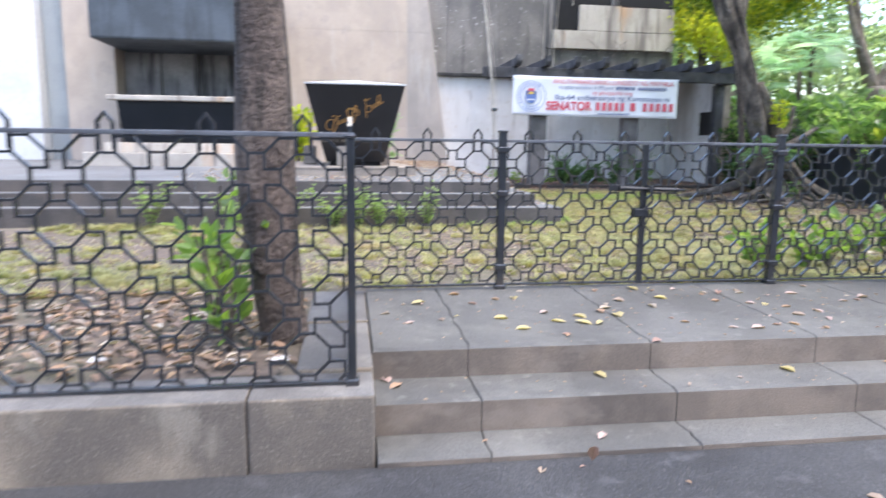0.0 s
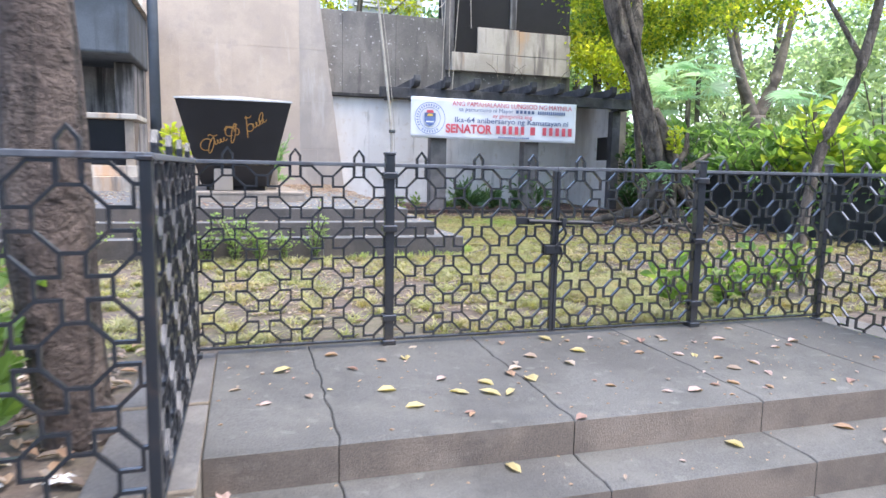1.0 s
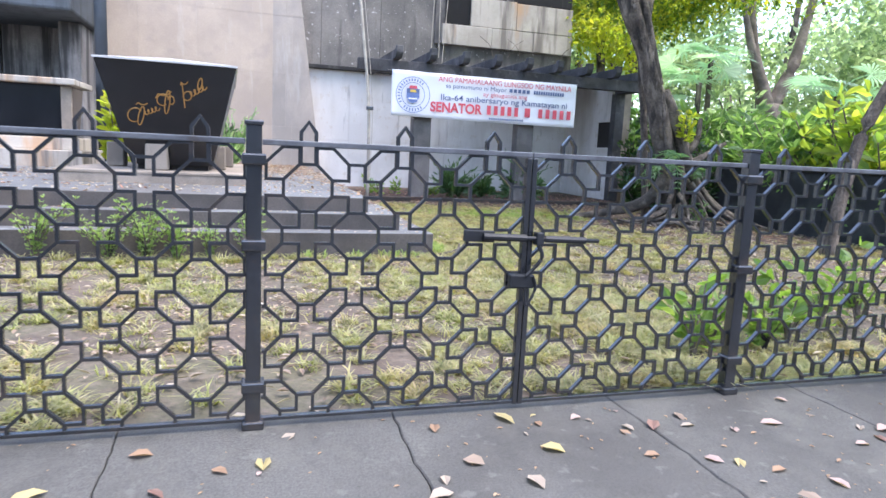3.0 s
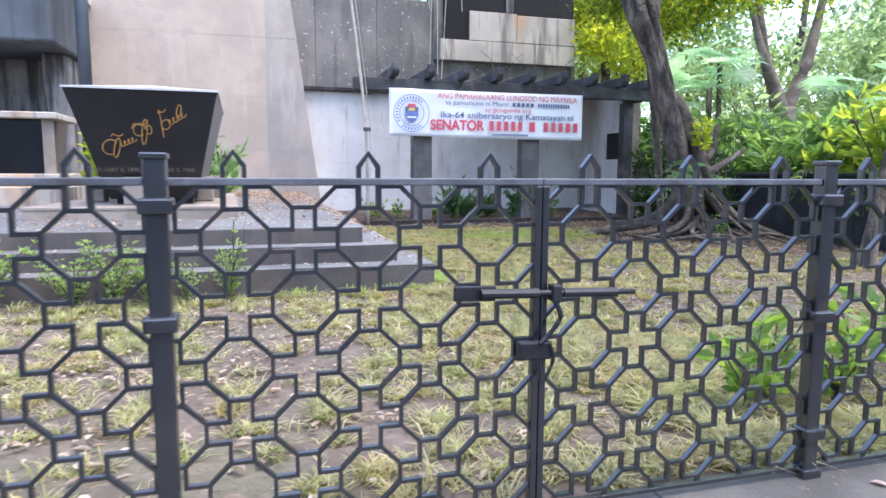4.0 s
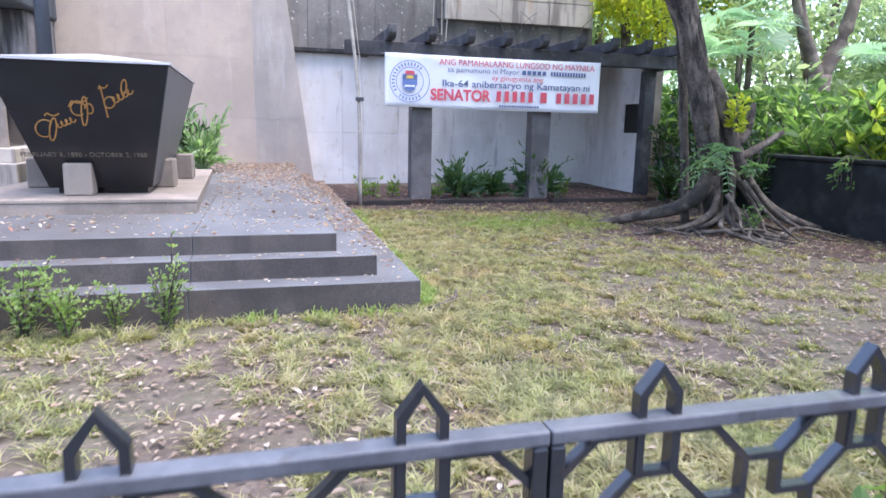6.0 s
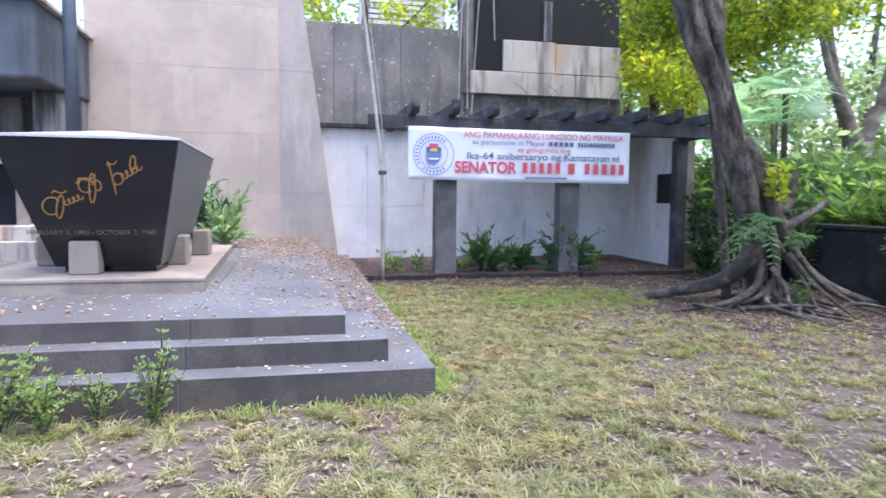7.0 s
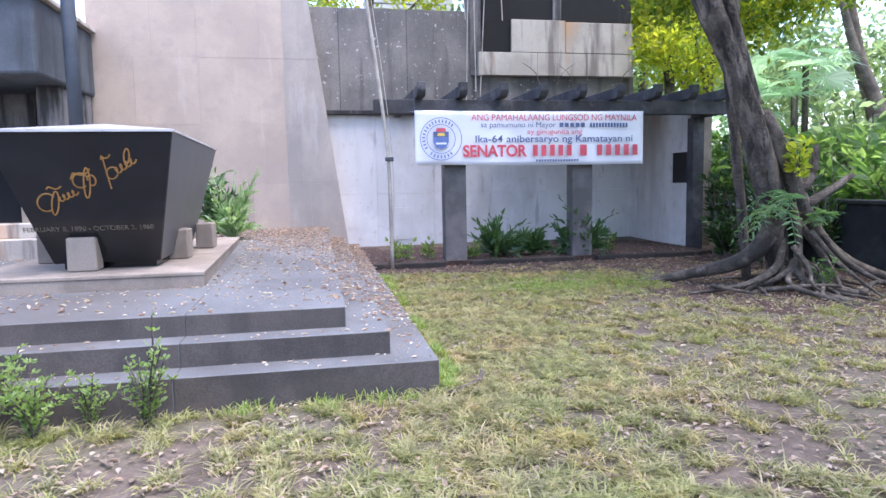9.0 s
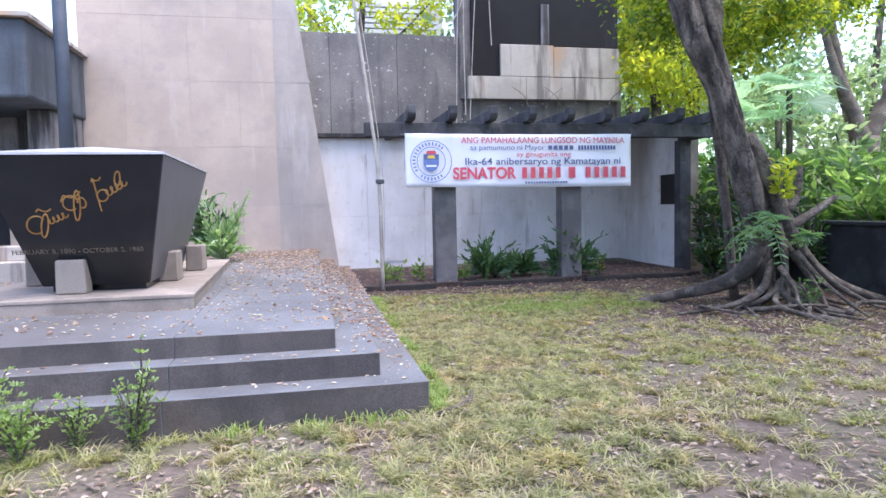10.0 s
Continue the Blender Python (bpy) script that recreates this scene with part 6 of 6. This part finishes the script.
def build_litter(rng):
    def scatter(n, spot, size, material, name, label, wide=0.42):
        pos = []
        while len(pos) < n:
            p = spot()
            if p is not None:
                pos.append(p)
        me = leaf_mesh(name, pos, size[0] + (size[1] - size[0]) * rng.random(n), material, rng, wide, flat=0.94, fold=0.22)
        tagged(part(name, me, None), label, "leaf litter", kind="stuff")
    def lawn():
        x, y = -6 + 14 * rng.random(), 0.15 + 10.3 * rng.random()
        if (x < 0.95 and y > 4.38) or (rng.random() > 0.42 + 0.4 * min(max((x - 2.0) / 3, 0), 1) + 0.9 * noise.noise(Vector((x * 1.6, y * 1.6, 11)))):
            return None
        return (x, y, ground_z(x, y) + 0.012 + 0.02 * rng.random())
    def platform():
        x, y = 0.87 - 5.5 * rng.random() ** 1.5, 4.44 + 9.2 * rng.random() ** 0.8
        z = on_platform(x, y)
        if z is None or (-3.55 < x < -1.02 and 6.4 < y < 10.3):
            return None
        return (x, y, z + 0.006)
    def bed():
        x, y = 0.95 + 6.2 * rng.random(), 9.7 + 4.2 * rng.random() ** 1.2
        return (x, y, (0.122 if y > 10.75 else ground_z(x, y) + 0.012) + 0.01 * rng.random())
    def strip():
        x, y = -2.4 - 3.5 * rng.random(), -1.48 + 1.7 * rng.random()
        return (x, y, ground_z(x, y) + 0.012 + 0.03 * rng.random())
    def roots_spot():
        x, y = 6.4 + rng.normal() * 1.1, 7.4 + rng.normal() * 0.9
        if x > 7.85:
            return None
        return (x, y, ground_z(x, y) + 0.012)
    scatter(8500, lawn, (0.02, 0.085), M["litter_lawn"], "lawn_litter", "dry brown leaves scattered over the lawn")
    def near_lawn():
        x, y = -2.5 + 8.5 * rng.random(), 1.0 + 6.5 * rng.random()
        if (x < 0.95 and y > 4.36) or rng.random() > 0.55 + 0.8 * noise.noise(Vector((x * 2.1, y * 2.1, 21))):
            return None
        return (x, y, ground_z(x, y) + 0.015 + 0.022 * rng.random())
    scatter(4200, near_lawn, (0.02, 0.058), M["litter_scrap"], "lawn_litter", "small beige dry leaf scraps scattered over the lawn", 0.6)
    scatter(4500, lawn, (0.04, 0.12), M["straw"], "lawn_straw", "dry grass straw lying over the lawn", 0.05)
    def leafy_side():
        y = 13.8 - 7.8 * rng.random() ** 1.2
        x = 0.87 - (0.5 + 2.0 * (y - 6) / 8) * rng.random() ** 1.3
        z = on_platform(x, y)
        return None if z is None else (x, y, z + 0.006)
    def back_drift():
        x, y = 0.86 - 2.6 * rng.random() ** 1.4, 13.75 - 4.4 * rng.random() ** 1.1
        z = on_platform(x, y)
        if z is None or x < -1.05 and y < 10.8 or rng.random() > 0.2 + (y - 9.2) / 4.0 + 0.6 * noise.noise(Vector((x * 1.7, y * 1.7, 31))):
            return None
        return (x, y, z + 0.006 + 0.012 * rng.random())
    scatter(650, back_drift, (0.03, 0.08), M["litter_red"], "drift_litter", "reddish dry leaves heaped at the back of the platform")
    scatter(1500, back_drift, (0.03, 0.08), M["litter_pink"], "drift_litter", "pinkish dry leaves heaped at the back of the platform")
    scatter(650, leafy_side, (0.025, 0.075), M["litter_red"], "drift_litter", "reddish dry leaves drifted along the platform's side")
    scatter(750, leafy_side, (0.025, 0.075), M["litter"], "drift_litter", "brown dry leaves drifted along the platform's side")
    scatter(1500, platform, (0.02, 0.06), M["litter_pale"], "platform_litter", "small pale dry leaves scattered over the platform")
    scatter(2300, platform, (0.02, 0.075), M["litter"], "platform_litter", "dry leaves scattered over the platform")
    scatter(1100, bed, (0.03, 0.09), M["litter_red"], "bed_litter", "reddish dry leaves in the bed")
    scatter(450, strip, (0.04, 0.12), M["litter_brown"], "strip_litter", "brown dry leaves heaped behind the kerb")
    scatter(1150, strip, (0.04, 0.12), M["litter_lawn"], "strip_litter", "dry leaves heaped behind the kerb")
    scatter(500, roots_spot, (0.03, 0.08), M["litter_red"], "root_litter", "reddish dry leaves caught between the roots")
    scatter(300, roots_spot, (0.03, 0.08), M["litter"], "root_litter", "dry leaves caught between the roots")
    def landing():
        x, y = -1.98 + 4.05 * rng.random(), -1.6 + 1.58 * rng.random()
        return (x, y, (-0.001 + 0.014 * y if y > -1.29 else -0.17) + 0.004)
    scatter(240, landing, (0.008, 0.026), M["litter_brown"], "landing_debris", "tiny pale leaf scraps on the landing and steps")
    # single leaves on landing, steps and road
    def surface(x, y):
        return -0.001 + 0.014 * y if y > -1.29 else (-0.17 if y > -1.6 else (-0.33 if y > -1.84 else -0.36))
    for i in range(120):
        x = -1.95 + 4.0 * rng.random()
        y = -0.08 - 1.2 * rng.random() if i < 84 else (-1.31 - 0.5 * rng.random() if i < 106 else -1.9 - 1.2 * rng.random())
        m = M[("litter_pink", "litter_brown", "litter_red", "litter_lawn", "litter_pink", "litter_brown", "litter_scrap", "litter_yellow")[i % 8]]
        s = (0.05 + 0.05 * rng.random()) if i % 3 else 0.032
        me = leaf_mesh("fallen_leaf", [(0, 0, 0)], s, m, rng, 0.42 + 0.25 * rng.random(), flat=0.93, fold=0.18)
        lf = part("fallen_leaf", me, None)
        lf.location = (x, y, surface(x, y) + 0.006)
        tagged(lf, "curled dry fallen leaf on the steps", "leaf", "fallen leaves")
    for x, y in ((-1.72, -0.42), (-0.86, -0.92), (-0.80, -0.88), (-0.12, -0.06), (-0.70, -0.98)):
        me = leaf_mesh("fallen_leaf", [(0, 0, 0)], 0.115, M["litter_yellow"], rng, 0.40, flat=0.97, fold=0.12)
        lf = part("fallen_leaf", me, None)
        lf.location = (x, y, surface(x, y) + 0.012)
        tagged(lf, "large yellow fallen leaf on the landing", "leaf", "fallen leaves")


def build_scraps(rng):
    """Crumpled paper caught behind the street fence."""
    for x, y in ((-2.66, -1.36), (-2.44, -1.33), (-3.3, -1.25)):
        p = thing("paper_scrap", "small crumpled white paper scrap on the soil strip", "litter", "paper scraps", at=(x, y, ground_z(x, y) + 0.012))
        bm = bmesh.new()
        g = [[bm.verts.new((0.022 * (i - 2) + 0.006 * rng.normal(), 0.016 * (j - 2) + 0.006 * rng.normal(), 0.012 + 0.012 * rng.random())) for i in range(5)] for j in range(5)]
        for a, b in zip(g, g[1:]):
            for i in range(4):
                bm.faces.new((a[i], a[i + 1], b[i + 1], b[i]))
        part("sheet", bm, M["far_white"], p)


build_scraps(np.random.default_rng(8))
build_grass(np.random.default_rng(3))
build_litter(np.random.default_rng(4))
